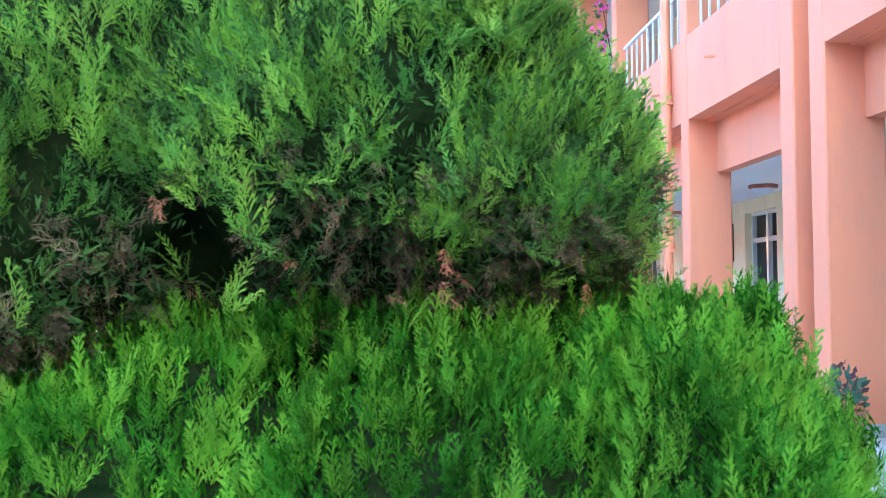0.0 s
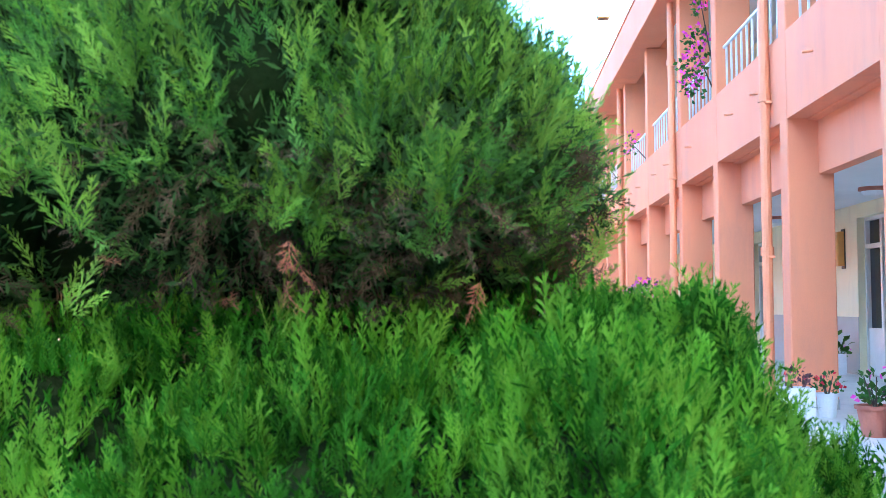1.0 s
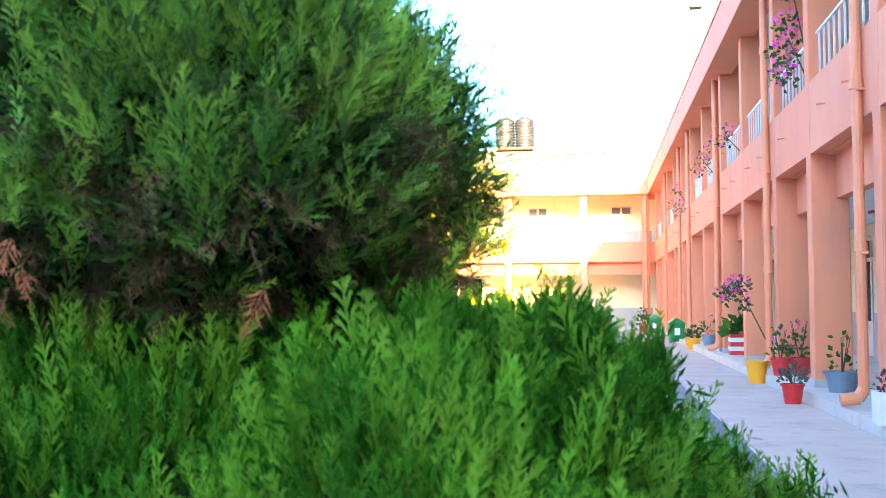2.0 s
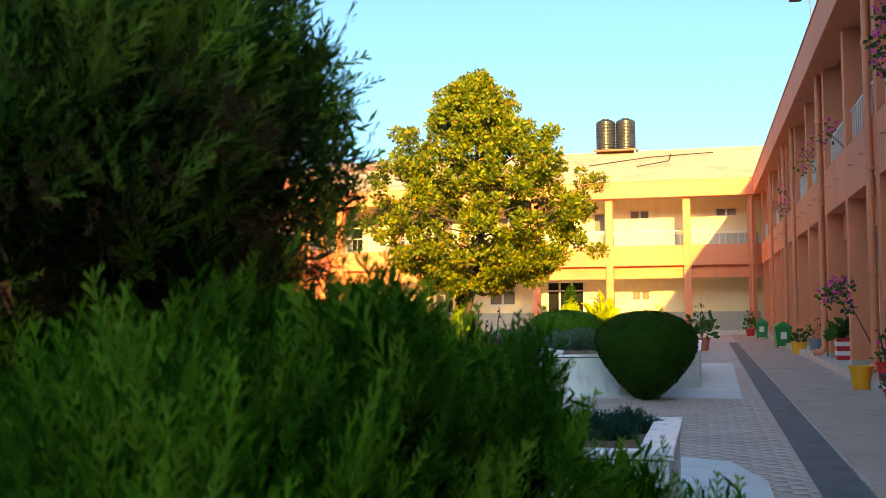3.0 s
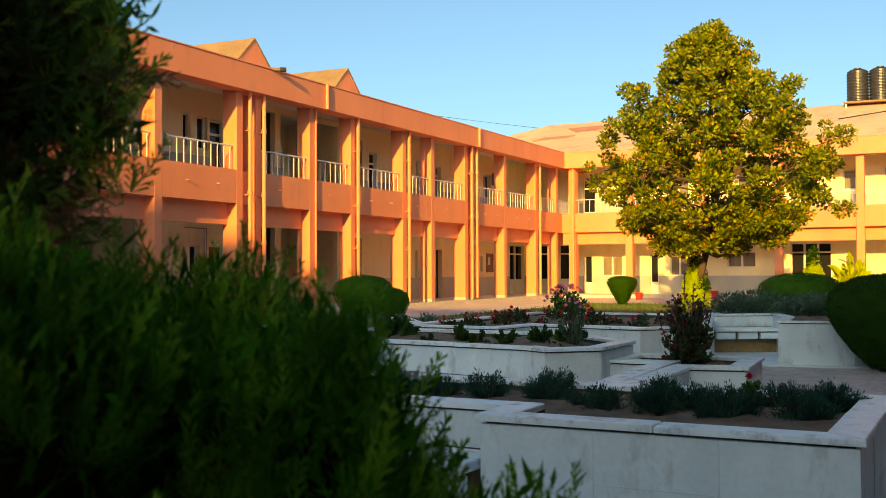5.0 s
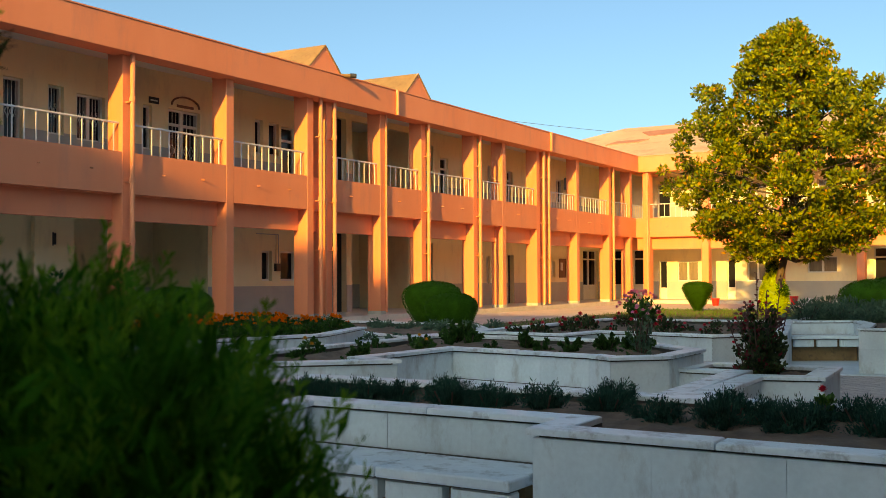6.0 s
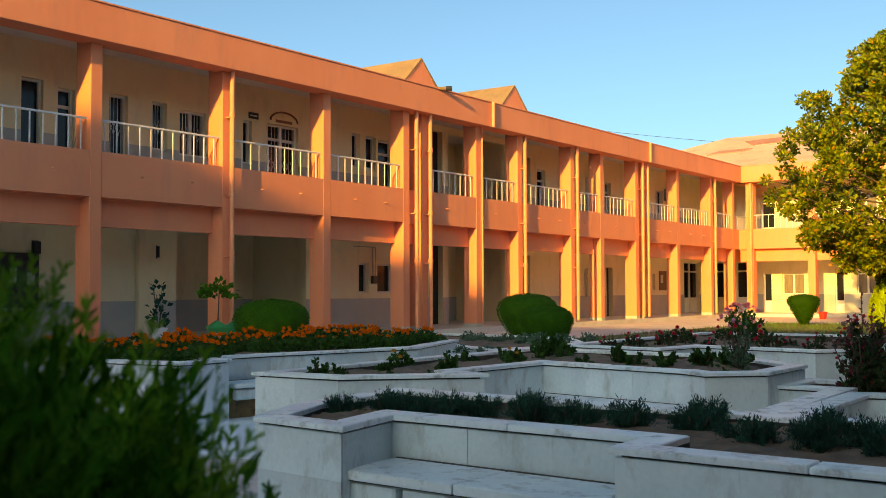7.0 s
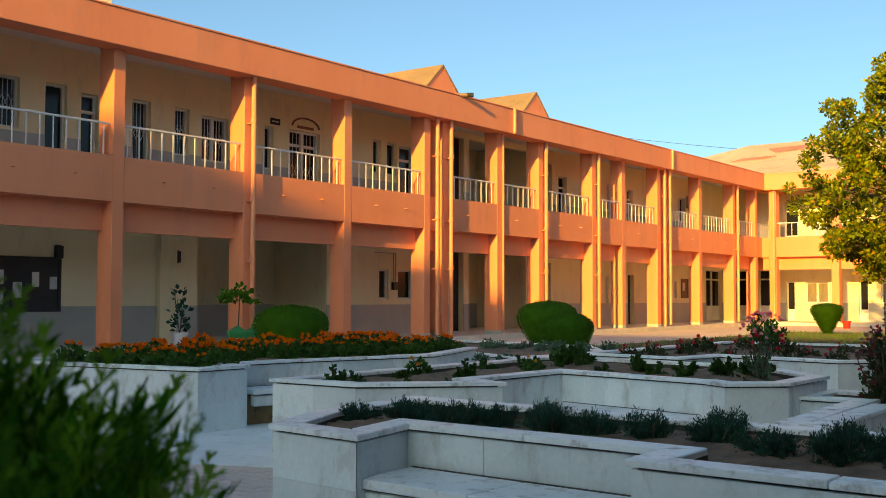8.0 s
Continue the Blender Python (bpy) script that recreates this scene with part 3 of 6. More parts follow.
# far wing: u is world x
F_COLS = [(c - 0.16, c + 0.16) for c in (-15.65, -12.95, -9.75, -6.45, -3.17, 0.17, 2.87)]
F_LOW = [(-15.9, -15.5, FLOOR, 1.95, "d1"), (-15.02, -14.0, 0.98, 1.92, "w2"), (-12.66, -12.26, FLOOR, 2.0, "d1"), (-11.72, -10.8, 0.98, 1.9, "w2"), (-9.07, -7.8, 1.35, 2.06, "w2"), (-6.3, -4.58, FLOOR, 2.42, "d3"), (-4.05, -3.68, 0.9, 1.88, "w1"), (-2.4, -1.56, 1.5, 1.93, "w2")]
F_HIGH = [(-15.94, -15.31, UPPER, 5.6, "d1"), (-14.0, -13.2, 4.5, 5.5, "w2"), (-11.8, -10.8, 4.5, 5.5, "w2"), (-8.6, -7.6, 4.5, 5.5, "w2"), (-5.9, -5.2, UPPER, 5.5, "d1"), (-4.08, -3.54, 4.7, 5.55, "w1"), (-2.42, -1.53, 5.24, 5.65, "w2"), (1.41, 2.35, 5.27, 5.65, "w2")]
far_wing = wing("far_wing", pose(0, YF, 0), "two-storey arcaded wing with sunlit cream walls under a hipped roof", XL, XR, F_COLS, [(-15.55, 0.2, EAVE), (2.87, 0.2, EAVE)], F_LOW, F_HIGH, glass=CURTAIN)
# end walls of the side corridors, level with the far corridor's wall; two white doors in the left one
for z0, z1 in ((FLOOR, BAND0), (UPPER, 6.4)):
    part("corridor_end", boxes((-YF - WALL - 0.2, -YF - WALL, 0.0, WALL, z0, z1)), CREAM, right_wing, "cream end wall of the corridor")
END_DOORS = [(-18.35, -17.6, FLOOR, 2.5), (-17.2, -16.4, FLOOR, 2.5)]
part("corridor_end", wall_boxes(XL - WALL, XL, FLOOR, BAND0, WALL, WALL + 0.2, END_DOORS), CREAM, far_wing, "cream end wall of the corridor")
part("corridor_end", boxes((XL - WALL, XL, WALL, WALL + 0.2, UPPER, 6.4)), CREAM, far_wing, "cream end wall of the corridor")
for h in END_DOORS:
    window(far_wing, *h, leaves=1, door=True)



def slope(name, quads, material, parent, label=""):
    bm = bmesh.new()
    for q in quads:
        lo = [bm.verts.new(p) for p in q]
        hi = [bm.verts.new((p[0], p[1], p[2] + 0.06)) for p in q]
        n = len(q)
        bm.faces.new(lo[::-1])
        bm.faces.new(hi)
        for k in range(n):
            bm.faces.new((lo[k], lo[(k + 1) % n], hi[(k + 1) % n], hi[k]))
    return part(name, bm, material, parent, label)


# hipped roof over the far wing (its own coordinates: v from the face)
slope("roof", [((XL - 8, -0.3, TOP - 0.02), (XR + 8, -0.3, TOP - 0.02), (XR + 8, 5.4, 8.78), (XL - 2.5, 5.4, 8.78)), ((XL - 8, -0.3, TOP - 0.02), (XL - 2.5, 5.4, 8.78), (XL - 8, 11, TOP)), ((XL - 2.5, 5.46, 8.78), (XR + 8, 5.46, 8.78), (XR + 8, 11, TOP), (XL - 8, 11, TOP))], ROOF, far_wing, "faded reddish roof sheets")
slope("roof_patch", [((-16.6, 3.3, 8.01 + 0.012), (-13.4, 3.9, 8.24 + 0.012), (-14.0, 4.6, 8.5 + 0.012), (-17.3, 4.2, 8.36 + 0.012))], REDPATCH, far_wing, "rust-red patch of roofing")
slope("roof_patch", [((-18.4, 2.0, 7.55 + 0.012), (-16.8, 2.2, 7.62 + 0.012), (-16.4, 2.7, 7.80 + 0.012), (-18.0, 2.6, 7.77 + 0.012))], REDPATCH, far_wing, "rust-red patch of roofing")
# roofs of the side wings, hardly rising, with two gabled vents on the left one
for w, a, c in ((left_wing, -30.0, 48.0), (right_wing, -48.0, 30.0)):
    slope("roof", [((a, -0.1, TOP - 0.3), (c, -0.1, TOP - 0.3), (c, 5.0, TOP + 0.25), (a, 5.0, TOP + 0.25)), ((a, 5.0, TOP + 0.25), (c, 5.0, TOP + 0.25), (c, 8.0, TOP - 0.3), (a, 8.0, TOP - 0.3))], ROOF, w)
for y in (26.29, 31.4):
    bm = bmesh.new()
    fr = [bm.verts.new(p) for p in ((y - 1.5, 1.3, TOP - 0.2), (y + 1.5, 1.3, TOP - 0.2), (y, 1.3, 7.9))]
    bk = [bm.verts.new(p) for p in ((y - 1.5, 4.2, TOP - 0.2), (y + 1.5, 4.2, TOP - 0.2), (y, 4.2, 7.9))]
    bm.faces.new(fr)
    bm.faces.new(bk[::-1])
    for i, j in ((0, 1), (1, 2), (2, 0)):
        bm.faces.new((fr[j], fr[i], bk[i], bk[j]))
    v = part("roof_vent", bm, PINK, left_wing, "pink gabled roof vent")
    slope("vent_roof", [((y - 1.54, 1.28, TOP - 0.2), (y, 1.28, 7.9), (y, 4.3, 7.9), (y - 1.54, 4.3, TOP - 0.2)), ((y, 1.28, 7.9), (y + 1.54, 1.28, TOP - 0.2), (y + 1.54, 4.3, TOP - 0.2), (y, 4.3, 7.9))], VENTROOF, v)
part("pilaster", boxes((17.03, 17.5, WALL - 0.12, WALL - 0.009, FLOOR, 2.82)), CREAM, left_wing, "cream pilaster on the arcade wall")
part("roof_post", boxes((14.55, 14.85, 1.2, 1.5, TOP - 0.2, 7.6)), CREAM, left_wing, "short cream post on the roof")

# plain taller block added unseen far behind, towards the sun, to shade the court
back = thing("back_block", pose(-6.5, -45.0, 0, 0, 0, 180), "plain tall pink block behind the court", "building")
part("wall", boxes((-32, 32, 0, 12, 0, 19.3)), PINK, back)
part("parapet", boxes((-32.2, 32.2, -0.2, 12.2, 19.3, 19.7)), PINK, back)
for k in range(12):
    for j in range(5):
        a, c = -29 + 5 * k, 1.2 + 3.6 * j
        w = part("window", boxes((a, a + 1.8, -0.03, 0.0, c, c + 1.4)), FRAME, back)
        part("pane", boxes((a + 0.08, a + 1.72, -0.036, -0.031, c + 0.08, c + 1.32)), GLASS, w)

# ground: one sheet to the horizon
g = boxes((-600, 600, -600, 600, -0.6, -0.012))
tagged(part("ground", g, JOINT), "sandy ground between the paving stones", "ground", kind="structure")
pavement = tagged(part("pavement", boxes((XL + 0.3, XR - 0.3, -30, YF - 0.3, -0.2, -0.008)), JOINT), "court paved with small worn pinkish blocks", "pavement", kind="structure")


def sheet(name, pts, z0, z1, material, parent=None, label=""):
    """A flat slab of any outline."""
    bm = bmesh.new()
    lo = [bm.verts.new((x, y, z0)) for x, y in pts]
    hi = [bm.verts.new((x, y, z1)) for x, y in pts]
    n = len(pts)
    bm.faces.new(hi)
    bm.faces.new(lo[::-1])
    for k in range(n):
        bm.faces.new((lo[k], lo[(k + 1) % n], hi[(k + 1) % n], hi[k]))
    return part(name, bm, material, parent, label)


# pale slabs round the beds
tagged(sheet("slab_apron", [(-3.1, 4.6), (1.22, 4.6), (1.22, 8.2), (1.0, 9.1), (0.6, 9.3), (-0.2, 9.4), (-0.2, 7.2), (-3.1, 7.2)], -0.1, 0.012, SLAB), "apron of pale marble slabs round the beds", "pavement", kind="structure")
tagged(sheet("slab_apron", [(-2.9, 14.6), (1.28, 14.95), (1.37, 23.6), (-2.9, 23.6)], -0.1, 0.012, SLAB), "apron of pale marble slabs round the beds", "pavement", kind="structure")
tagged(sheet("slab_apron", [(-8.2, 7.0), (-5.7, 7.0), (-4.9, 6.6), (-3.4, 7.3), (-3.0, 8.8), (-6.0, 9.3), (-8.2, 9.0)], -0.1, 0.012, SLAB), "apron of pale marble slabs round the beds", "pavement", kind="structure")
tagged(sheet("walkway", [(1.86, -30), (XR - 0.24, -30), (XR - 0.24, YF - 0.3), (1.86, YF - 0.3)], -0.1, 0.009, CONCRETE), "worn pinkish concrete walkway along the arcade", "walkway", kind="structure")
# drain channel along the walkway
drain = tagged(sheet("drain_channel", [(1.5, 4.0), (1.82, 4.0), (1.85, 37.3), (1.58, 37.3)], -0.1, 0.006, DRAIN), "dark grated drain channel along the walkway", "drain", kind="structure")
lawn = tagged(sheet("lawn", [(-11.5, 21.5), (-2.6, 21.5), (-2.6, 38.5), (-11.5, 38.5)], -0.1, 0.03, SOIL), "grass plot in the middle of the court", "lawn", kind="structure")

# ---- beds ----


def inset(pts, d):
    """The outline moved inwards by d (counter-clockwise outlines)."""
    out, n = [], len(pts)
    for k in range(n):
        p, a, b = Vector(pts[k]), Vector(pts[k - 1]), Vector(pts[(k + 1) % n])
        e, f = (p - a).normalized(), (b - p).normalized()
        ne, nf = Vector((-e.y, e.x)), Vector((-f.y, f.x))
        s = (ne + nf) / max(1 + ne.dot(nf), 0.3)
        out.append(tuple(p + s * d))
    return out


def bed(pts, top, label, wide=0.13, soil=0.05):
    """A raised bed: rendered core, marble facing slabs piece by piece, coping slabs, soil."""
    base = Vector((sum(p[0] for p in pts) / len(pts), sum(p[1] for p in pts) / len(pts), 0))
    loc = [(p[0] - base.x, p[1] - base.y) for p in pts]
    if sum(a[0] * b[1] - a[1] * b[0] for a, b in zip(loc, loc[1:] + loc[:1])) < 0:
        loc = loc[::-1]
    t = thing("raised_bed", Matrix.Translation(base), label, "raised bed", "marble-faced beds")
    inner, n = inset(loc, wide), len(loc)
    core = inset(loc, 0.02)
    for k in range(n):
        a, b, ia, ib = loc[k], loc[(k + 1) % n], inner[k], inner[(k + 1) % n]
        ca, cb = core[k], core[(k + 1) % n]
        bm = bmesh.new()
        lo = [bm.verts.new((p[0], p[1], -0.05)) for p in (ca, cb, ib, ia)]
        hi = [bm.verts.new((p[0], p[1], top - 0.027)) for p in (ca, cb, ib, ia)]
        bm.faces.new(hi)
        for i in range(4):
            bm.faces.new((lo[i], lo[(i + 1) % 4], hi[(i + 1) % 4], hi[i]))
        # black core: grime and the coping's shadow line share this one colour
        part("wall_core", bm, GRIME_SHADE, t)
        length = math.dist(a, b)
        m = max(1, round(length / 0.52))
        va, vb, wa, wb = Vector(a), Vector(b), Vector(ca), Vector(cb)
        d = (vb - va).normalized()
        out = Vector((d.y, -d.x))
        for i in range(m):
            s, e = i / m, (i + 1) / m
            g = 0.0007 / length
            q = [va.lerp(vb, s + g), va.lerp(vb, e - g), wa.lerp(wb, e - g), wa.lerp(wb, s + g)]
            mid = random.choice((top * 0.5, top * 0.55, top * 0.45))
            for z0, z1 in ((-0.05, mid - 0.0005), (mid + 0.0005, top - 0.039)):
                bm = bmesh.new()
                off = out * random.uniform(0, 0.003)
                lo = [bm.verts.new((*(p + (off if j < 2 else off * 0)), z0)) for j, p in enumerate(q)]
                hi = [bm.verts.new((*(p + (off if j < 2 else off * 0)), z1)) for j, p in enumerate(q)]
                bm.faces.new(hi)
                bm.faces.new(lo[::-1])
                for j in range(4):
                    bm.faces.new((lo[j], lo[(j + 1) % 4], hi[(j + 1) % 4], hi[j]))
                part("facing_slab", bm, MARBLE, t)
        # coping, overhanging a little
        oa, ob = Vector(inset(loc, -0.022)[k]), Vector(inset(loc, -0.022)[(k + 1) % n])
        ja, jb = Vector(ia), Vector(ib)
        m = max(1, round(length / 0.9))
        for i in range(m):
            g = 0.0035 / length
            s, e = i / m + (g if i else 0), (i + 1) / m - (g if i < m - 1 else 0)
            q = [oa.lerp(ob, s), oa.lerp(ob, e), ja.lerp(jb, e), ja.lerp(jb, s)]
            h = top + random.uniform(-0.002, 0.003)
            bm = bmesh.new()
            lo = [bm.verts.new((*p, top - 0.026)) for p in q]
            hi = [bm.verts.new((*p, h)) for p in q]
            bm.faces.new(hi)
            bm.faces.new(lo[::-1])
            es = []
            for j in range(4):
                bm.faces.new((lo[j], lo[(j + 1) % 4], hi[(j + 1) % 4], hi[j]))
            bmesh.ops.bevel(bm, geom=[ed for ed in bm.edges if ed.verts[0].co.z > top - 0.015 and ed.verts[1].co.z > top - 0.015], offset=0.005, segments=1, affect='EDGES')
            part("coping_slab", bm, COPING, t)
    bm = bmesh.new()
    bm.faces.new([bm.verts.new((p[0], p[1], top - soil)) for p in inner])
    bm.normal_update()
    bmesh.ops.triangulate(bm, faces=bm.faces)
    bmesh.ops.subdivide_edges(bm, edges=bm.edges, cuts=15, use_grid_fill=True)
    for v in bm.verts:
        v.co.z += 0.035 * noise.noise(v.co * 5) + 0.025 * noise.noise(v.co * 19)
    part("soil", bm, SOIL, t, "dry brown soil", smooth=True)
    return t


def bench(a, b, deep, top, label="low marble bench set into the bed"):
    """A stone seat from a to b (its back edge), deep towards its left-hand normal, on blocks."""
    a, b = Vector(a), Vector(b)
    d = (b - a).normalized()
    ang = math.degrees(math.atan2(d.y, d.x))
    n = (b - a).length
    t = thing("bench", pose(a.x, a.y, 0, 0, 0, ang), label, "bench", "stone benches")
    m = max(1, round(n / 0.75))
    for i in range(m):
        part("seat_slab", boxes((n * i / m + 0.003, n * (i + 1) / m - 0.003, 0.003, deep, top - 0.045, top), bevel=0.006), COPING, t)
    part("grime_line", boxes((0.01, n - 0.01, -0.004, 0.016, top - 0.01, top + 0.004), bevel=0.002), GRIME_SHADE, t, "black dirt where the seat meets the bed")
    part("grime_line", boxes((0.01, n - 0.01, deep - 0.1, deep - 0.012, top - 0.05, top - 0.046)), GRIME_SHADE, t, "black dirt under the seat slab")
    k = max(2, round(n / 0.36))
    for i in range(k):
        part("front_block", boxes((n * i / k + 0.012, n * (i + 1) / k - 0.03, deep - 0.11, deep - 0.03, top - 0.155, top - 0.05), bevel=0.012), MARBLE, t)
    part("base", boxes((0.02, n - 0.02, 0.01, deep - 0.16, -0.02, top - 0.05)), BENCHBASE, t, "dirty brown base")
    return t


P1 = [(-2.74, 5.3), (-2.14, 5.23), (-2.24, 5.72), (-0.84, 5.66), (-0.83, 5.33), (0.68, 5.28), (0.69, 6.74), (-3.1, 6.86), (-2.98, 5.85)]
P2 = [(-4.86, 7.35), (-4.05, 7.38), (-3.3, 8.14), (-3.68, 8.3), (-3.62, 9.53), (-2.22, 9.24), (-1.98, 9.08), (-1.63, 9.41), (-1.63, 10.3), (-2.6, 11.3), (-4.9, 11.4)]
P3 = [(-8.6, 7.3), (-6.14, 7.71), (-6.15, 8.28), (-6.52, 8.35), (-6.44, 9.1), (-6.12, 10.3), (-5.98, 10.86), (-6.6, 12.5), (-8.8, 12.6)]
P4 = [(-9.6, 13.6), (-7.35, 12.9), (-5.7, 11.95), (-5.35, 13.6), (-6.5, 15.2), (-9.6, 15.6)]
P5 = [(-1.68, 9.65), (-1.22, 9.62), (-1.17, 7.9), (-0.87, 7.85), (-0.9, 9.28), (-0.49, 9.38), (-0.55, 10.35), (-1.68, 10.4)]
P6 = [(-2.5, 16.8), (-1.6, 17.3), (-1.3, 16.4), (-1.16, 14.98), (-0.28, 15.06), (0.75, 16.9), (0.75, 21.5), (-2.5, 21.5)]
P7 = [(-5.0, 12.3), (-3.71, 12.1), (-3.61, 12.91), (-2.22, 12.57), (-1.63, 13.28), (-2.3, 16.6), (-5.0, 16.6)]
bed(P1, 0.565, "white marble-faced bed of dark shrubs with a recessed bench")
bed(P2, 0.565, "white marble-faced bed with a cut corner and sparse seedlings")
bed(P3, 0.57, "white marble-faced bed full of orange marigolds")
bed(P4, 0.5, "low marble-faced bed of green seedlings")
bed(P5, 0.45, "low marble-faced bed with a tall rose bush", wide=0.145)
bed(P6, 0.55, "marble-faced bed of grey-green shrubs and a clipped dome")
bed(P7, 0.56, "low marble-faced bed of roses")
bench((-0.86, 5.64), (-2.2, 5.70), 0.42, 0.36)
bench((-2.24, 9.25), (-3.6, 9.52), 0.42, 0.3)
bench((-6.13, 10.2), (-6.49, 8.42), 0.36, 0.34)
bench((-1.62, 17.25), (-2.45, 16.8), 0.42, 0.36)

# ---- hedge in the foreground ----
rng = np.random.default_rng(3)
SPRAYS = [spray(np.random.default_rng(k), 9, 0.15 + 0.1 * k, (24, 48), 0.36, 0.012) for k in range(4)]


def frond(r, n=7, reach=0.25, w=0.0145):
    """One flat flame-shaped cypress frond along z, a metre long: a stem with close, forward-pointing branchlets."""
    v, f = [], []

    def loz(p, d, length, w):
        side = np.cross(d, (0, 1, 0))
        side = side / (np.linalg.norm(side) + 1e-9)
        b = len(v)
        bow = np.array((0, r.uniform(-0.03, 0.03), 0))
        v.extend([p, p + d * length * 0.55 + side * w + bow, p + d * length, p + d * length * 0.55 - side * w + bow])
        f.append((b, b + 1, b + 2, b + 3))
    for k in range(n):
        z = 0.04 + 0.86 * k / n
        at = np.array((0.03 * math.sin(4 * z), 0.2 * z * z, z))
        loz(at, np.array((0, 0.25, 0.97)), 0.16, w * 1.1)
        for s in (-1, 1):
            lean = math.radians(r.uniform(17, 33) - 6 * z)
            d = np.array((s * math.sin(lean), r.uniform(-0.25, 0.25), math.cos(lean)))
            d /= np.linalg.norm(d)
            ln = (reach * (1 - z) ** 0.7 + 0.09) * r.uniform(0.75, 1.15)
            loz(at, d, ln, w)
            if ln > 0.14:
                e = d + np.array((s * 0.35, r.uniform(-0.2, 0.2), 0.0))
                loz(at + d * ln * 0.45, e / np.linalg.norm(e), ln * 0.5, w * 0.9)
    return np.array(v), np.array(f)


def plume(seed, count=5, open_=0.3):
    """An upright flame-shaped plume a metre high: fronds set closely round an axis, the tallest in the middle."""
    r = np.random.default_rng(seed)
    vs, fs, base = [], [], 0
    for k in range(count):
        a = k * 2.4 + r.uniform(-0.3, 0.3)
        lean = 0.04 if k == 0 else open_ * r.uniform(0.6, 1.2)
        size = 0.78 if k == 0 else r.uniform(0.45, 0.62)
        z = 0.2 if k == 0 else r.uniform(0.0, 0.3)
        d = np.array([[math.cos(a) * lean, math.sin(a) * lean, 1.0]])
        v, f = scatter(*frond(r), np.array([[0.05 * math.cos(a), 0.05 * math.sin(a), z]]), frames_of(d, np.array([r.uniform(0, 6.28)])), np.array([size]))
        vs.append(v)
        fs.append(f + base)
        base += len(v)
    return np.concatenate(vs), np.concatenate(fs)


PLUMES = [plume(20 + k) for k in range(4)]
LOOSE = [plume(40 + k, 4, 0.45) for k in range(4)]
NEEDLE = (np.array([(0, 0, 0), (0.11, 0.04, 0.45), (0.0, 0.12, 1.0), (-0.11, 0.04, 0.45)]), np.array([(0, 1, 2, 3)]))


def sprays(name, places, normals, sizes, material, parent, label="", lift=0.55, seed=1, forms=None, loose=0.28, sink=0.0):
    """Cypress sprays joined into one part: they lean from the surface normal up towards the sky."""
    r = np.random.default_rng(seed)
    up = np.array([[0, 0, 1.0]])
    d = normals * (1 - lift) + up * lift + r.normal(0, loose, normals.shape)
    turns = frames_of(d, r.uniform(0, 2 * math.pi, len(d)))
    places = places - d / np.linalg.norm(d, axis=1, keepdims=True) * sizes[:, None] * sink
    vs, fs, base = [], [], 0
    for k, (tv, tf) in enumerate(forms or SPRAYS):
        s = slice(k, None, 4)
        v, f = scatter(tv, tf, places[s], turns[s], sizes[s])
        vs.append(v)
        fs.append(f + base)
        base += len(v)
    ob = part(name, cloud(name, np.concatenate(vs), np.concatenate(fs), material), None, parent, label)
    return tagged(ob, kind="stuff")


def ellipsoid_points(n, c, r, seed, lump=0.08, low=-1.0):
    """Points and normals over a lumpy ellipsoid."""
    q = np.random.default_rng(seed)
    p = q.normal(size=(n, 3))
    p /= np.linalg.norm(p, axis=1, keepdims=True)
    p = p[p[:, 2] > low]
    k = np.array([1 + lump * noise.noise(Vector(x) * 2.3 + Vector((seed, 0, 0))) + 0.6 * lump * noise.noise(Vector(x) * 6.1) for x in p])
    nor = p / np.array(r)
    nor /= np.linalg.norm(nor, axis=1, keepdims=True)
    return np.array(c) + p * np.array(r) * k[:, None], nor


def lump_core(bm, c, r, f=0.84, seed=0, lump=0.08):
    q = bmesh.ops.create_icosphere(bm, subdivisions=4, radius=1)
    for v in q["verts"]:
        d = v.co.normalized()
        k = 1 + lump * noise.noise(d * 2.3 + Vector((seed, 0, 0))) + 0.6 * lump * noise.noise(d * 6.1)
        v.co = Vector((c[0] + d.x * r[0] * f * k, c[1] + d.y * r[1] * f * k, c[2] + d.z * r[2] * f * k))


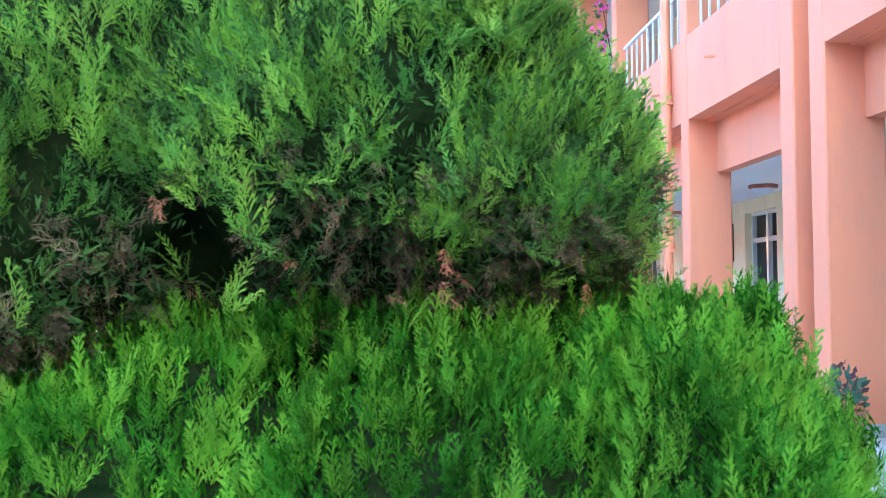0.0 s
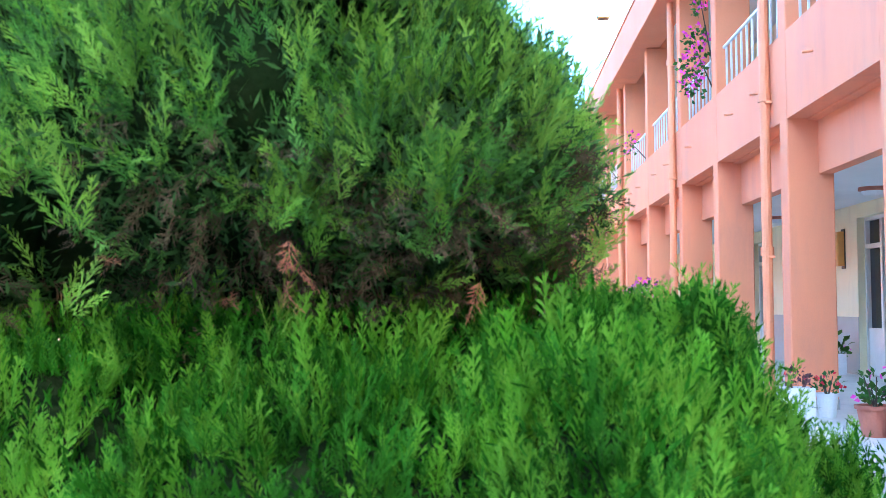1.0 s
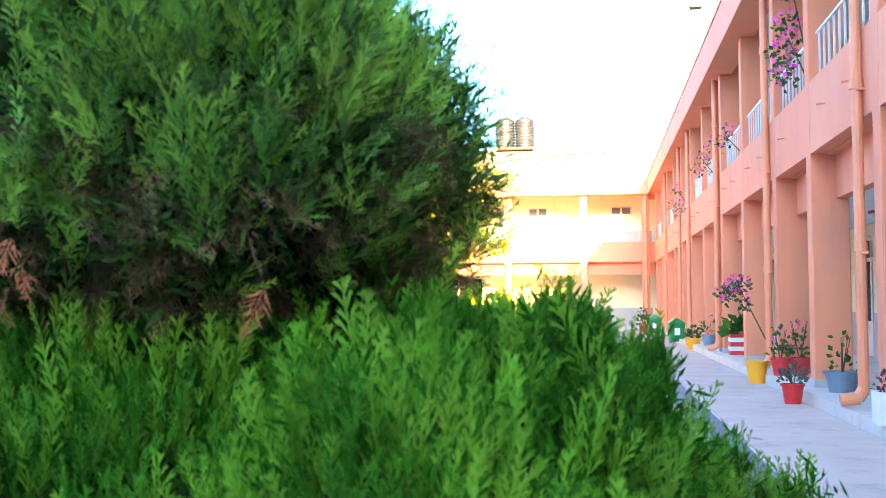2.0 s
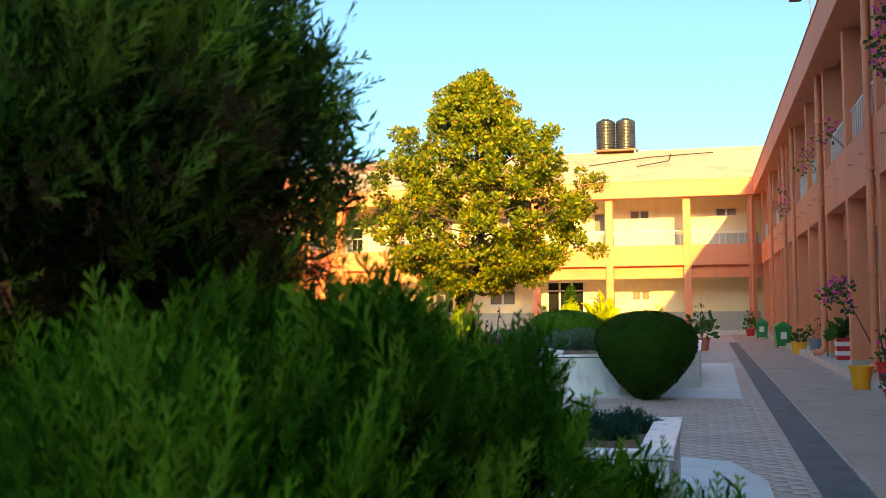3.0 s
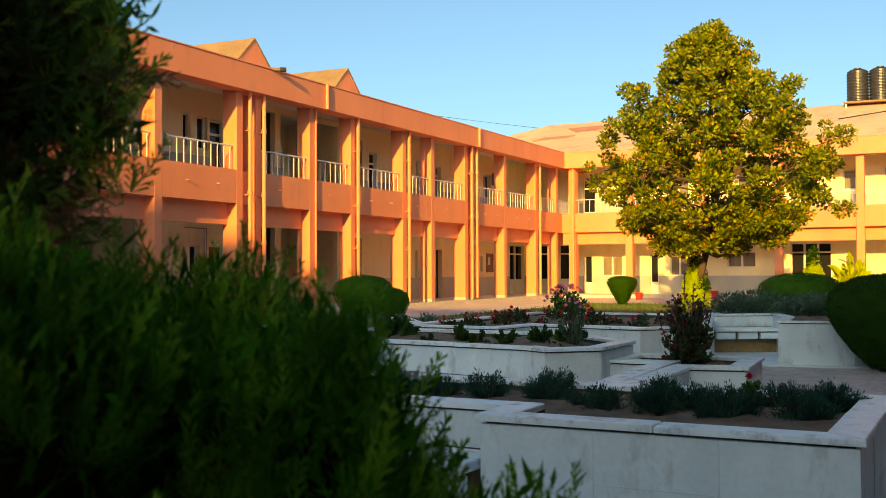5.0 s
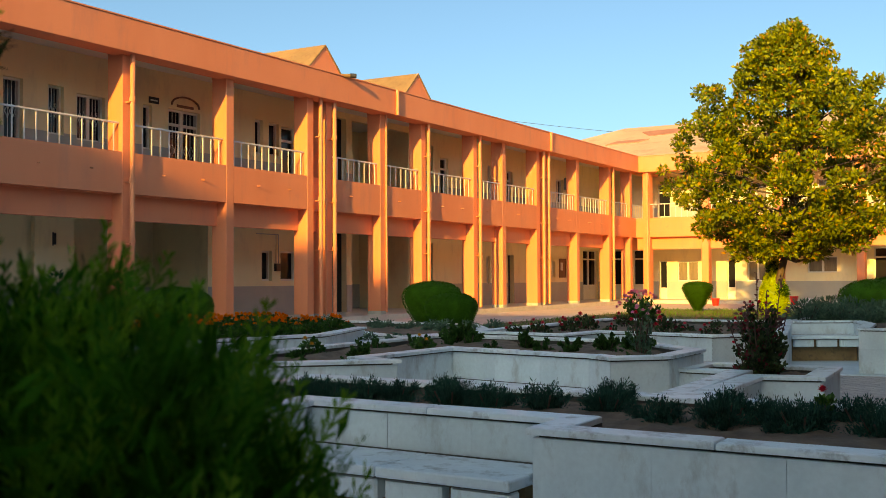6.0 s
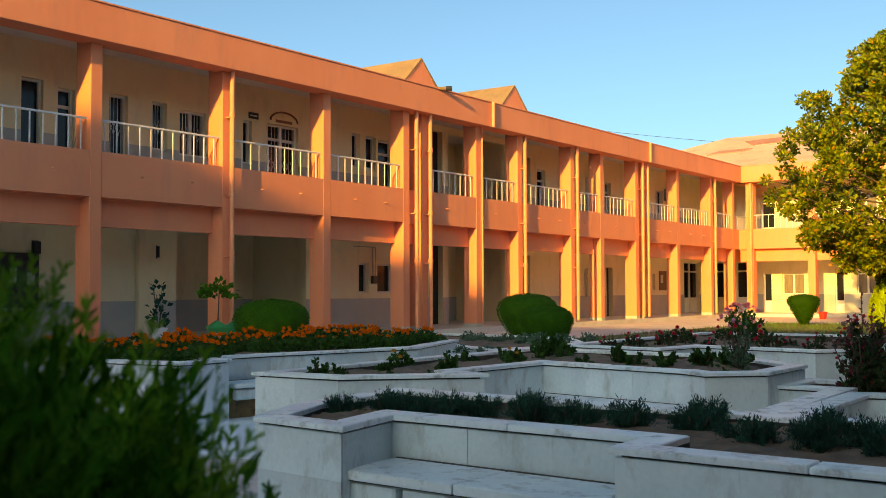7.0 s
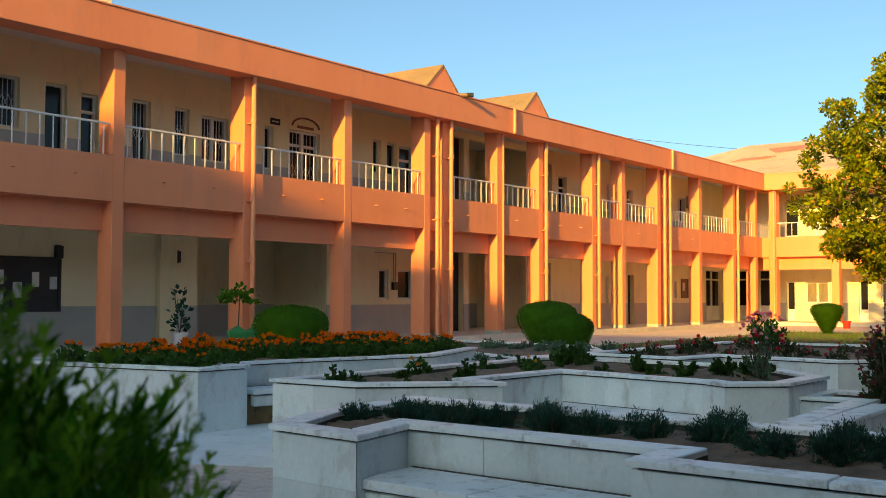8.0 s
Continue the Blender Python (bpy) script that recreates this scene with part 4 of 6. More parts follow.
def lumps(name, lumps_, label, category, per, size, materials, lift=0.55, cut=None, dead=None, trunk=(), core=0.085, forms=None, loose=0.28, inner=None, fill=12, fine=None, dense=9.0):
    """A cypress made of overlapping lumps (centre, radii): solid core painted dark as shade, sprays all over, dry
    sprays where given.
    """
    base = Vector((lumps_[0][0][0], lumps_[0][0][1], 0))
    t = thing(name, Matrix.Translation(base), label, category)
    bm = bmesh.new()
    P, N = [], []
    for i, (c, r) in enumerate(lumps_):
        c = np.array(c) - np.array((base.x, base.y, 0))
        lump_core(bm, c, [max(0.03, x - core) for x in r], 1.0, i + 1)
        area = (r[0] * r[1] * r[2]) ** (2 / 3) * 12.6
        p, nn = ellipsoid_points(int(per * area * (1.4 if lumps_[i][0][0] > dense else 1.0)), c, r, i + 1)
        keep = np.ones(len(p), bool)
        for j, (c2, r2) in enumerate(lumps_):
            if j != i:
                d = (p - (np.array(c2) - np.array((base.x, base.y, 0)))) / np.array(r2)
                keep &= (d * d).sum(1) > 0.84
        P.append(p[keep])
        N.append(nn[keep])
    P, N = np.concatenate(P), np.concatenate(N)
    keep = P[:, 2] > 0.03
    P, N = P[keep], N[keep]
    if cut is not None:
        at = P + np.array((base.x, base.y, 0))
        keep = cut(at)
        rough = ~keep & ~((at[:, 1] < 1.75) & (at[:, 2] > 1.0) & (at[:, 2] < 1.31) & (at[:, 0] > -0.6))
        B, C = np.repeat(P[rough], 6, 0), np.repeat(N[rough], 6, 0)
        P, N = P[keep], N[keep]
    for v in bm.verts:
        v.co += v.co.normalized() * 0.03 * noise.noise(v.co * 23) + Vector((0, 0, 0.02 * noise.noise(v.co * 41)))
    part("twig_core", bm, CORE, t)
    q = np.random.default_rng(17)
    if cut is not None:
        # shorter, plainer growth low down and on the sheltered side
        g = np.random.default_rng(18)
        B = B + g.uniform(-0.03, 0.03, B.shape) - C * g.uniform(0.07, 0.1, (len(B), 1))
        v, f = scatter(*NEEDLE, B, frames_of(C * 0.6 + np.array([[0, 0, 0.4]]) + g.normal(0, 0.3, C.shape), g.uniform(0, 6.28, len(B))), g.uniform(0.04, 0.075, len(B)))
        tagged(part("short_foliage", cloud("short", v, f, materials[0]), None, t), kind="stuff")
    P = P - N * q.uniform(-0.008, 0.04, (len(P), 1))
    pick = q.random(len(P))
    low = dead(P + np.array((base.x, base.y, 0))) if dead is not None else np.zeros(len(P))
    is_dead = pick < low
    pale = (~is_dead) & (q.random(len(P)) < 0.4)
    rest = ~(is_dead | pale)
    sz = size * q.uniform(0.7, 1.2, len(P))
    if fine is not None:
        sz = sz * fine(P + np.array((base.x, base.y, 0)))
    # short inner needles between the core and the sprays, coloured darker as if shaded
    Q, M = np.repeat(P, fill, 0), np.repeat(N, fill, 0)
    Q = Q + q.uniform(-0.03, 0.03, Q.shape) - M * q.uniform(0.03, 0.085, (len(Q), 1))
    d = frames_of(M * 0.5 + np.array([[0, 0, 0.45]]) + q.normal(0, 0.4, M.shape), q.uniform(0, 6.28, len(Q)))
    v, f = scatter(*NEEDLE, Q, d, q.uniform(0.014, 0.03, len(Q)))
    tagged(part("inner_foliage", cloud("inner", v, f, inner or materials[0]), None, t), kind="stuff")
    sprays("foliage", P[rest], N[rest], sz[rest], materials[0], t, "", lift, 5, forms, loose, 0.8)
    sprays("young_foliage", P[pale], N[pale], sz[pale] * 1.2, materials[1], t, "", lift + 0.1, 6, forms, loose, 0.66)
    if is_dead.any():
        sprays("dry_foliage", P[is_dead], N[is_dead], sz[is_dead] * 0.72, materials[2], t, lift=0.1, seed=7, sink=0.7)
    for a, b, r0, r1 in trunk:
        bm = bmesh.new()
        tube(bm, Vector(a) - base, Vector(b) - base, r0, r1, 9)
        part("trunk", bm, BARK, t)
    return t


HEDGE_LUMPS = [((0.452, 1.624, 0.688), (0.248, 0.485, 0.502)), ((0.137, 1.629, 0.546), (0.50, 0.422, 0.607)), ((-0.292, 1.731, 0.536), (0.618, 0.401, 0.611)), ((-0.95, 1.60, 0.48), (0.46, 0.42, 0.60)),
               ((0.656, 1.805, 0.828), (0.117, 0.11, 0.319)), ((0.347, 1.667, 0.748), (0.192, 0.334, 0.426)), ((0.589, 1.892, 0.964), (0.141, 0.093, 0.187)), ((0.492, 1.862, 0.86), (0.222, 0.252, 0.322)),
               ((-0.086, 1.838, 0.829), (0.347, 0.131, 0.318)), ((0.136, 1.942, 0.85), (0.493, 0.183, 0.302)), ((0.574, 1.625, 0.738), (0.125, 0.229, 0.452)), ((0.213, 1.789, 1.058), (0.476, 0.212, 0.094)), ((0.2, 1.69, 1.11), (0.44, 0.12, 0.1))]
BUSH_LUMPS = [((-0.02, 1.681, 1.441), (0.412, 0.312, 0.273)), ((0.182, 1.678, 1.365), (0.27, 0.282, 0.218)), ((-0.66, 1.74, 1.40), (0.46, 0.29, 0.40)), ((-0.28, 1.76, 1.62), (0.46, 0.29, 0.40)),
              ((0.044, 1.80, 1.355), (0.455, 0.1, 0.294)), ((0.134, 1.634, 1.659), (0.159, 0.303, 0.228)), ((-0.4, 1.9, 1.28), (0.42, 0.2, 0.25)), ((0.217, 1.56, 1.411), (0.184, 0.122, 0.144)), ((0.08, 1.76, 1.19), (0.38, 0.15, 0.13))]


def thin(p):
    """Fewer sprays low down and on the far side, where the growth is sparse."""
    q = np.random.default_rng(23).random(len(p))
    return (p[:, 0] > -0.85) & ((q < 0.06) | ((p[:, 2] > 0.75) & ((p[:, 0] > 0.25) | (p[:, 1] < 1.85))))


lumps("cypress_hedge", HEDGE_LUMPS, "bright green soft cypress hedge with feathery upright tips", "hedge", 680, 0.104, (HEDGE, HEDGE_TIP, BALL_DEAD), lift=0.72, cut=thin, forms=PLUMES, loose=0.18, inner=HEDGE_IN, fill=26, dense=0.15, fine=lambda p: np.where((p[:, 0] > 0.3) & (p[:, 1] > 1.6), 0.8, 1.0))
lumps("cypress_tuft", [((0.745, 1.91, 0.73), (0.11, 0.13, 0.295)), ((0.84, 1.89, 0.69), (0.085, 0.12, 0.285))], "low bright green cypress tuft beside the hedge", "shrub", 1000, 0.075, (HEDGE_TIP, HEDGE_TIP, BALL_DEAD), lift=0.85, forms=PLUMES, loose=0.15, inner=HEDGE_IN, fill=30, cut=lambda p: (p[:, 2] > 0.66) | (np.random.default_rng(31).random(len(p)) < 0.12))
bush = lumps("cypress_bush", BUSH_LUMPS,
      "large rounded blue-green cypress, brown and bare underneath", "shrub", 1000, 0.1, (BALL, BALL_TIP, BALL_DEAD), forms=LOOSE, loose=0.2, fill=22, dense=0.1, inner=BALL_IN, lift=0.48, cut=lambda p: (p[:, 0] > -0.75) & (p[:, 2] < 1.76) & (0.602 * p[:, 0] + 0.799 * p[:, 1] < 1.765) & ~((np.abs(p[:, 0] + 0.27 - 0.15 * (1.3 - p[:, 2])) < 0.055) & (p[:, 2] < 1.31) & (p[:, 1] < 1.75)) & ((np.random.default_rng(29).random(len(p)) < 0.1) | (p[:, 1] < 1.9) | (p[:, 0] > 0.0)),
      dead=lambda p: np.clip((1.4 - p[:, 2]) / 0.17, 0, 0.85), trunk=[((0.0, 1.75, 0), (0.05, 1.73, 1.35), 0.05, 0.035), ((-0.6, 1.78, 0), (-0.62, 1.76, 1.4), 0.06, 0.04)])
_sp = np.array([(0.092, 1.42, 1.235), (0.10, 1.42, 1.21), (0.085, 1.425, 1.19), (-0.28, 1.46, 1.3), (-0.30, 1.46, 1.31), (-0.12, 1.46, 1.21), (0.3, 1.5, 1.19), (0.02, 1.45, 1.17)]) - np.array((bush.matrix_basis.translation.x, bush.matrix_basis.translation.y, 0))
sprays("dead_sprig", _sp, np.tile((0.1, -0.9, -0.5), (len(_sp), 1)), np.full(len(_sp), 0.06), DEADTIP, bush, "rust-brown dead sprigs", lift=0.0, seed=9)

# ---- plants ----
LEAF = leaf_template()
BROAD = leaf_template(2, w=0.42, bend=0.3)
BLADE = (np.array([(-0.07, 0, 0), (0.07, 0, 0), (0.045, 0.12, 0.6), (-0.045, 0.12, 0.6), (0.0, 0.3, 1.0), (0.0, 0.3, 1.0)]), np.array([(0, 1, 2, 3), (3, 2, 4, 5)]))
ROUND = (np.array([(0, 0, 0), (0.3, 0.1, 0.5), (0, -0.1, 1.0), (0, 0, 0.5), (-0.3, 0.1, 0.5)]), np.array([(0, 1, 2, 3), (0, 3, 2, 4)]))
KITE = (np.array([(0, 0, 0), (0.2, 0.08, 0.5), (0, -0.12, 1.0), (0, 0, 0.5), (-0.2, 0.08, 0.5)]), np.array([(0, 1, 2, 3), (0, 3, 2, 4)]))


def leaves(name, P, D, size, material, parent, label="", tpl=LEAF, seed=1, spread=0.5):
    """Leaves at P, pointing about D, joined."""
    r = np.random.default_rng(seed)
    D = D + r.normal(0, spread, D.shape)
    T = frames_of(D, r.uniform(0, 2 * math.pi, len(D)))
    v, f = scatter(tpl[0], tpl[1], P, T, size * r.uniform(0.65, 1.25, len(P)))
    return tagged(part(name, cloud(name, v, f, material), None, parent, label), kind="stuff")


def dome(n, r, h, seed, z0=0.0, fill=0.6):
    """Points inside the outer shell of a half ellipsoid standing at z0, with outward directions."""
    q = np.random.default_rng(seed)
    p = q.normal(size=(n, 3))
    p /= np.linalg.norm(p, axis=1, keepdims=True)
    p[:, 2] = np.abs(p[:, 2])
    s = q.uniform(fill, 1.0, (n, 1))
    return p * s * np.array((r, r, h)) + np.array((0, 0, z0)), p * np.array((1, 1, 1.2)) + np.array((0, 0, 0.35))


def flower(bm, at, r, petals=7):
    """A double flower head: two whorls of petals round a small button."""
    for w, (rr, up) in enumerate(((1.0, 0.1), (0.9, 0.5), (0.7, 0.85), (0.35, 1.1))):
        for k in range(petals):
            a = 2 * math.pi * (k + 0.5 * w) / petals
            b = 2 * math.pi / petals * 0.62
            c = Vector(at)
            q = [c, c + Vector((math.cos(a - b) * r * rr * 0.7, math.sin(a - b) * r * rr * 0.7, up * r * 0.7)),
                 c + Vector((math.cos(a) * r * rr, math.sin(a) * r * rr, up * r)), c + Vector((math.cos(a + b) * r * rr * 0.7, math.sin(a + b) * r * rr * 0.7, up * r * 0.7))]
            bm.faces.new([bm.verts.new(p) for p in q])
    return bm


def shrub(name, label, category, r, h, n, size, material, group="", tpl=LEAF, seed=1, bloom=None, blooms=0, stems=5, spread=0.5, tufts=0):
    """A small leafy plant at the origin: stems, leaves (in upright tufts where asked), flower heads."""
    t = thing(name, Matrix.Identity(4), label, category, group)
    q = random.Random(seed)
    bm = bmesh.new()
    for k in range(stems):
        a = 2 * math.pi * k / stems + q.random()
        tube(bm, (0.02 * math.cos(a), 0.02 * math.sin(a), -0.03), (r * 0.6 * math.cos(a), r * 0.6 * math.sin(a), h * q.uniform(0.55, 0.85)), 0.012 * max(h, 0.3), 0.005, 5)
    tagged(part("stem", bm, BARK, t), kind="stuff")
    P, D = dome(n, r, h, seed, 0.02, 0.35)
    if tufts:
        g = np.random.default_rng(seed)
        tip, way = dome(tufts, r, h, seed + 1, 0.02, 0.7)
        which, s = g.integers(0, tufts, n), g.uniform(0.25, 1.08, (n, 1))
        P = tip[which] * s + g.normal(0, 0.11 * r, (n, 3)) * (1.25 - 0.7 * s)
        P[:, 2] = np.maximum(P[:, 2], 0.0)
        D = way[which] * 0.6 + np.array((0, 0, 0.6))
    leaves("foliage", P, D, size, material, t, tpl=tpl, seed=seed, spread=spread)
    for k in range(blooms):
        a, s = q.random() * 6.28, q.uniform(0.2, 0.95)
        z = h * math.sqrt(max(0.05, 1 - s * s)) + 0.04
        part("flower", flower(bmesh.new(), (r * s * math.cos(a), r * s * math.sin(a), z), bloom[1]), bloom[0], t, bloom[2])
    return t


def strew(master, places, seed=1, lo=0.8, hi=1.2, z=0.5):
    """The plant moved to the first place, and copied to the rest."""
    q = random.Random(seed)
    for k, p in enumerate(places):
        m = pose(p[0], p[1], p[2] if len(p) > 2 else z, q.uniform(-5, 5), q.uniform(-5, 5), q.uniform(0, 360))
        s = q.uniform(lo, hi)
        if k == 0:
            master.matrix_basis = m
            master.scale = (s, s, s)
        else:
            c = copy_thing(master, m)
            c.scale = (s, s, s * q.uniform(0.85, 1.15))


# dark shrubs of the nearest bed
_dark = shrub("low_shrub", "dark green bushy shrub growing in the soil of a bed", "shrub", 0.15, 0.135, 5200, 0.021, SHRUB, "shrubs of the beds", tpl=NEEDLE, spread=0.6, seed=4, tufts=46)
_dark2 = shrub("low_shrub", "loose dark green shrub growing in the soil of a bed", "shrub", 0.14, 0.115, 4400, 0.02, SHRUB, "shrubs of the beds", tpl=NEEDLE, spread=0.6, seed=9, tufts=38)
strew(_dark, [(-2.78, 5.98), (-2.45, 6.14), (-2.08, 6.26), (-1.5, 6.25), (-0.93, 6.36), (-0.57, 6.1), (-0.28, 6.12), (0.07, 6.05), (0.39, 6.08), (0.44, 6.55)], 2, 0.85, 1.15, 0.49)
strew(_dark2, [(-2.62, 6.16), (-2.27, 6.22), (-1.76, 6.27), (-1.2, 6.24), (-0.98, 6.6), (-0.37, 6.55), (-0.12, 6.28), (0.05, 6.6), (0.22, 6.57), (-1.9, 6.45)], 3, 0.8, 1.15, 0.49)
# seedlings of the second bed
_seed = shrub("seedling", "small green seedling in dry soil", "plant", 0.11, 0.14, 560, 0.028, SEEDL, "seedlings", tpl=BROAD, seed=12, stems=3, tufts=9)
strew(_seed, [(-4.6, 7.75), (-4.35, 7.7), (-3.95, 7.85), (-3.75, 8.1), (-4.6, 9.81), (-4.5, 10.29), (-4.3, 10.57), (-4.2, 10.9), (-4.4, 9.2), (-3.57, 10.2), (-3.01, 10.1), (-2.71, 9.85), (-2.37, 10.2), (-2.1, 9.8), (-4.1, 8.8), (-4.5, 8.5)], 5, 0.55, 1.15, 0.47)
_dah = shrub("dahlia", "leafy garden plant with a yellow flower", "plant", 0.14, 0.17, 300, 0.045, GREEN, "", tpl=BROAD, seed=14, bloom=(YELP, 0.035, "yellow flower head"), blooms=2)
strew(_dah, [(-4.2, 10.0), (-4.75, 9.0)], 6, 0.75, 0.95, 0.47)
_lf = shrub("dahlia", "dark broad-leaved dahlia without flowers in dry soil", "plant", 0.14, 0.15, 420, 0.046, SEEDL, "dahlias", tpl=BROAD, seed=15, stems=4, tufts=8)
strew(_lf, [(-3.4, 10.5), (-2.85, 10.35), (-2.55, 10.45), (-2.25, 10.5), (-2.2, 10.25), (-4.45, 11.0), (-4.3, 11.05)], 17, 0.8, 1.15, 0.5)
# marigolds
_mar = shrub("marigold", "orange marigold in full flower", "flower", 0.15, 0.16, 260, 0.042, GREEN, "marigolds", tpl=BROAD, seed=21, bloom=(ORANGEF, 0.034, "orange flower head"), blooms=4)
_spots = []
_q = random.Random(8)
for iy in range(18):
    for ix in range(8):
        x, y = -8.3 + 0.26 * ix + _q.uniform(-0.06, 0.06), 7.72 + 0.27 * iy + _q.uniform(-0.06, 0.06)
        if x < (-6.5 if y < 8.35 else -7.0 if y < 10.4 else -6.5) and y > 7.8:
            _spots.append((x, y))
strew(_mar, _spots, 9, 0.75, 1.2, 0.49)
# fourth bed: seedlings, and seventh: roses
_w = shrub("bedding_plant", "pale green bedding plant in a low bed", "plant", 0.13, 0.12, 190, 0.035, LAVENDER, "bedding plants", tpl=BROAD, seed=31)
strew(_w, [(-9.3 + 0.42 * (k % 9) + 0.1 * math.sin(k), 13.75 + 0.45 * (k // 9) - 0.22 * (k % 9) * (k // 9 < 1) + 0.08 * math.cos(3 * k)) for k in range(27)], 10, 0.7, 1.3, 0.42)
_ro = shrub("rose_bush", "low rose bush with red blooms", "plant", 0.14, 0.15, 150, 0.04, ROSELEAF, "rose bushes", tpl=BROAD, seed=33, bloom=(ROSE, 0.042, "red rose bloom"), blooms=2)
strew(_ro, [(-4.6 + 0.52 * (k % 5) + 0.12 * math.sin(5 * k), 13.3 + 0.85 * (k // 5) + 0.2 * math.sin(3 * k)) for k in range(15)] + [(-4.55, 12.6), (-4.15, 12.5)], 11, 0.6, 1.15, 0.5)
_tr = shrub("rose_bush", "bushy rose with dark red leaves and thin upright canes", "plant", 0.2, 0.5, 2200, 0.034, ROSELEAF, "rose bushes", tpl=BROAD, seed=35, bloom=(ROSE, 0.02, "dark red rose bloom"), blooms=9, stems=9, tufts=40)
leaves("purple_leaves", *dome(160, 0.17, 0.2, 36, 0.33, 0.6), 0.034, PURPLE, _tr, tpl=BROAD, seed=36)
for k, (x, y, h) in enumerate(((-0.2, -0.1, 0.6), (-0.26, 0.05, 0.48), (-0.12, 0.12, 0.7), (-0.05, -0.05, 0.74), (0.16, 0.04, 0.52), (0.2, -0.1, 0.4))):
    bm = bmesh.new()
    tube(bm, (x * 0.4, y * 0.4, 0.0), (x, y, h), 0.006, 0.003, 5)
    cane = part("cane", bm, BARK, _tr)
    s = np.linspace(0.35, 1.0, 26)[:, None]
    leaves("cane_leaves", np.array((x * 0.4, y * 0.4, 0.0)) * (1 - s) + np.array((x, y, h)) * s, np.tile((0.0, 0.0, 0.4), (26, 1)), 0.026, PURPLE, cane, tpl=BROAD, seed=60 + k, spread=0.8)
strew(_tr, [(-1.07, 9.92)], 12, 1.08, 1.1, 0.4)
_re = shrub("rose_bush", "low rose with one bright red bloom in a bed", "plant", 0.07, 0.1, 120, 0.03, GREEN, "rose bushes", tpl=BROAD, seed=44, stems=2, tufts=5)
part("flower", flower(bmesh.new(), (0.0, 0.0, 0.13), 0.03), ROSE, _re, "bright red rose bloom")
strew(_re, [(0.07, 6.53)], 15, 1.0, 1.05, 0.51)
_co = shrub("cosmos", "spindly pale green plant with feathery leaves", "plant", 0.13, 0.42, 460, 0.036, LAVENDER, "", tpl=KITE, seed=38, stems=9, tufts=14, bloom=(PINKF, 0.022, "pink flower head"), blooms=5)
strew(_co, [(-2.1, 10.1)], 13, 1.0, 1.05, 0.5)
_pk = shrub("pink_flower_bush", "tall loose bush of pink flowers beside the grass", "plant", 0.62, 0.78, 1300, 0.085, GREEN, "", tpl=BROAD, seed=39, stems=12, tufts=22, bloom=(PINKF, 0.065, "pink flower head"), blooms=52)
strew(_pk, [(-8.55, 27.7)], 16, 1.0, 1.05, 0.0)
# sixth bed: grey-green shrubs
_la = shrub("lavender_shrub", "soft grey-green shrub in a marble bed", "shrub", 0.3, 0.32, 900, 0.06, LAVENDER, "grey-green shrubs", tpl=KITE, seed=41)
strew(_la, [(-2.3 + 0.42 * (k % 7), 17.6 + 0.6 * (k // 7) + 0.1 * math.sin(2 * k)) for k in range(28)], 14, 0.85, 1.2, 0.45)


def topiary(name, m, rows, label, material=CLIPPED, size=0.028, n=10000, group="clipped topiaries"):
    """A clipped shrub: a turned core with small leaves over it and a short trunk."""
    t = thing(name, m, label, "topiary", group)
    core = lathe(bmesh.new(), [(r * 0.95, 0.03 + z * 0.96) for r, z in rows], 28)
    part("twig_core", core, material, t, smooth=True)
    q = np.random.default_rng(len(rows) + n)
    zs = np.array([z for _, z in rows])
    rs = np.array([r for r, _ in rows])
    seg = np.hypot(np.diff(zs), np.diff(rs)) * (rs[1:] + rs[:-1] + 0.02)
    k = q.choice(len(seg), n, p=seg / seg.sum())
    s = q.random(n)
    r, z = rs[k] + s * (rs[k + 1] - rs[k]), zs[k] + s * (zs[k + 1] - zs[k])
    a = q.uniform(0, 2 * math.pi, n)
    dr, dz = np.diff(rs)[k], np.diff(zs)[k]
    wob = 1 + 0.02 * np.sin(3 * a + 4 * z) + 0.015 * np.sin(7 * a)
    P = np.stack([r * np.cos(a) * wob, r * np.sin(a) * wob, z], 1)
    D = np.stack([dz * np.cos(a), dz * np.sin(a), -dr], 1)
    D /= np.linalg.norm(D, axis=1, keepdims=True) + 1e-9
    leaves("foliage", P - D * q.uniform(0, 0.03, (n, 1)), D + np.array((0, 0, 0.2)), size, material, t, seed=n, spread=0.4, tpl=KITE)
    tr = bmesh.new()
    tube(tr, (0, 0, -0.05), (0, 0, zs[0] + 0.2), 0.07, 0.05, 8)
    part("trunk", tr, BARK, t)
    return t


CUP = [(0.0, 0.02), (0.16, 0.03), (0.24, 0.1), (0.4, 0.24), (0.58, 0.45), (0.68, 0.63), (0.7, 0.75), (0.65, 0.9), (0.5, 1.02), (0.3, 1.09), (0.12, 1.115), (0.0, 1.12)]
DOME = [(0.0, 0.15), (0.3, 0.16), (0.48, 0.42), (0.58, 0.64), (0.6, 0.76), (0.55, 0.89), (0.4, 0.99), (0.2, 1.035), (0.0, 1.05)]
topiary("topiary_cup", pose(0.1, 14.6, 0), [(r * 0.92, z) for r, z in CUP], "large dark topiary clipped to a cup shape, standing on paving", size=0.028, n=17000)
topiary("topiary_cup", pose(-9.85, 36.9, 0), [(0.0, 0.03), (0.12, 0.04), (0.2, 0.18), (0.36, 0.45), (0.48, 0.7), (0.51, 0.82), (0.45, 0.93), (0.25, 1.0), (0.0, 1.01)], "small dark topiary clipped to a cup shape on the lawn", size=0.04, n=5000)
topiary("topiary_dome", pose(-11.1, 13.8, 0), DOME, "bright green rounded clipped shrub among the beds", DOMEM)
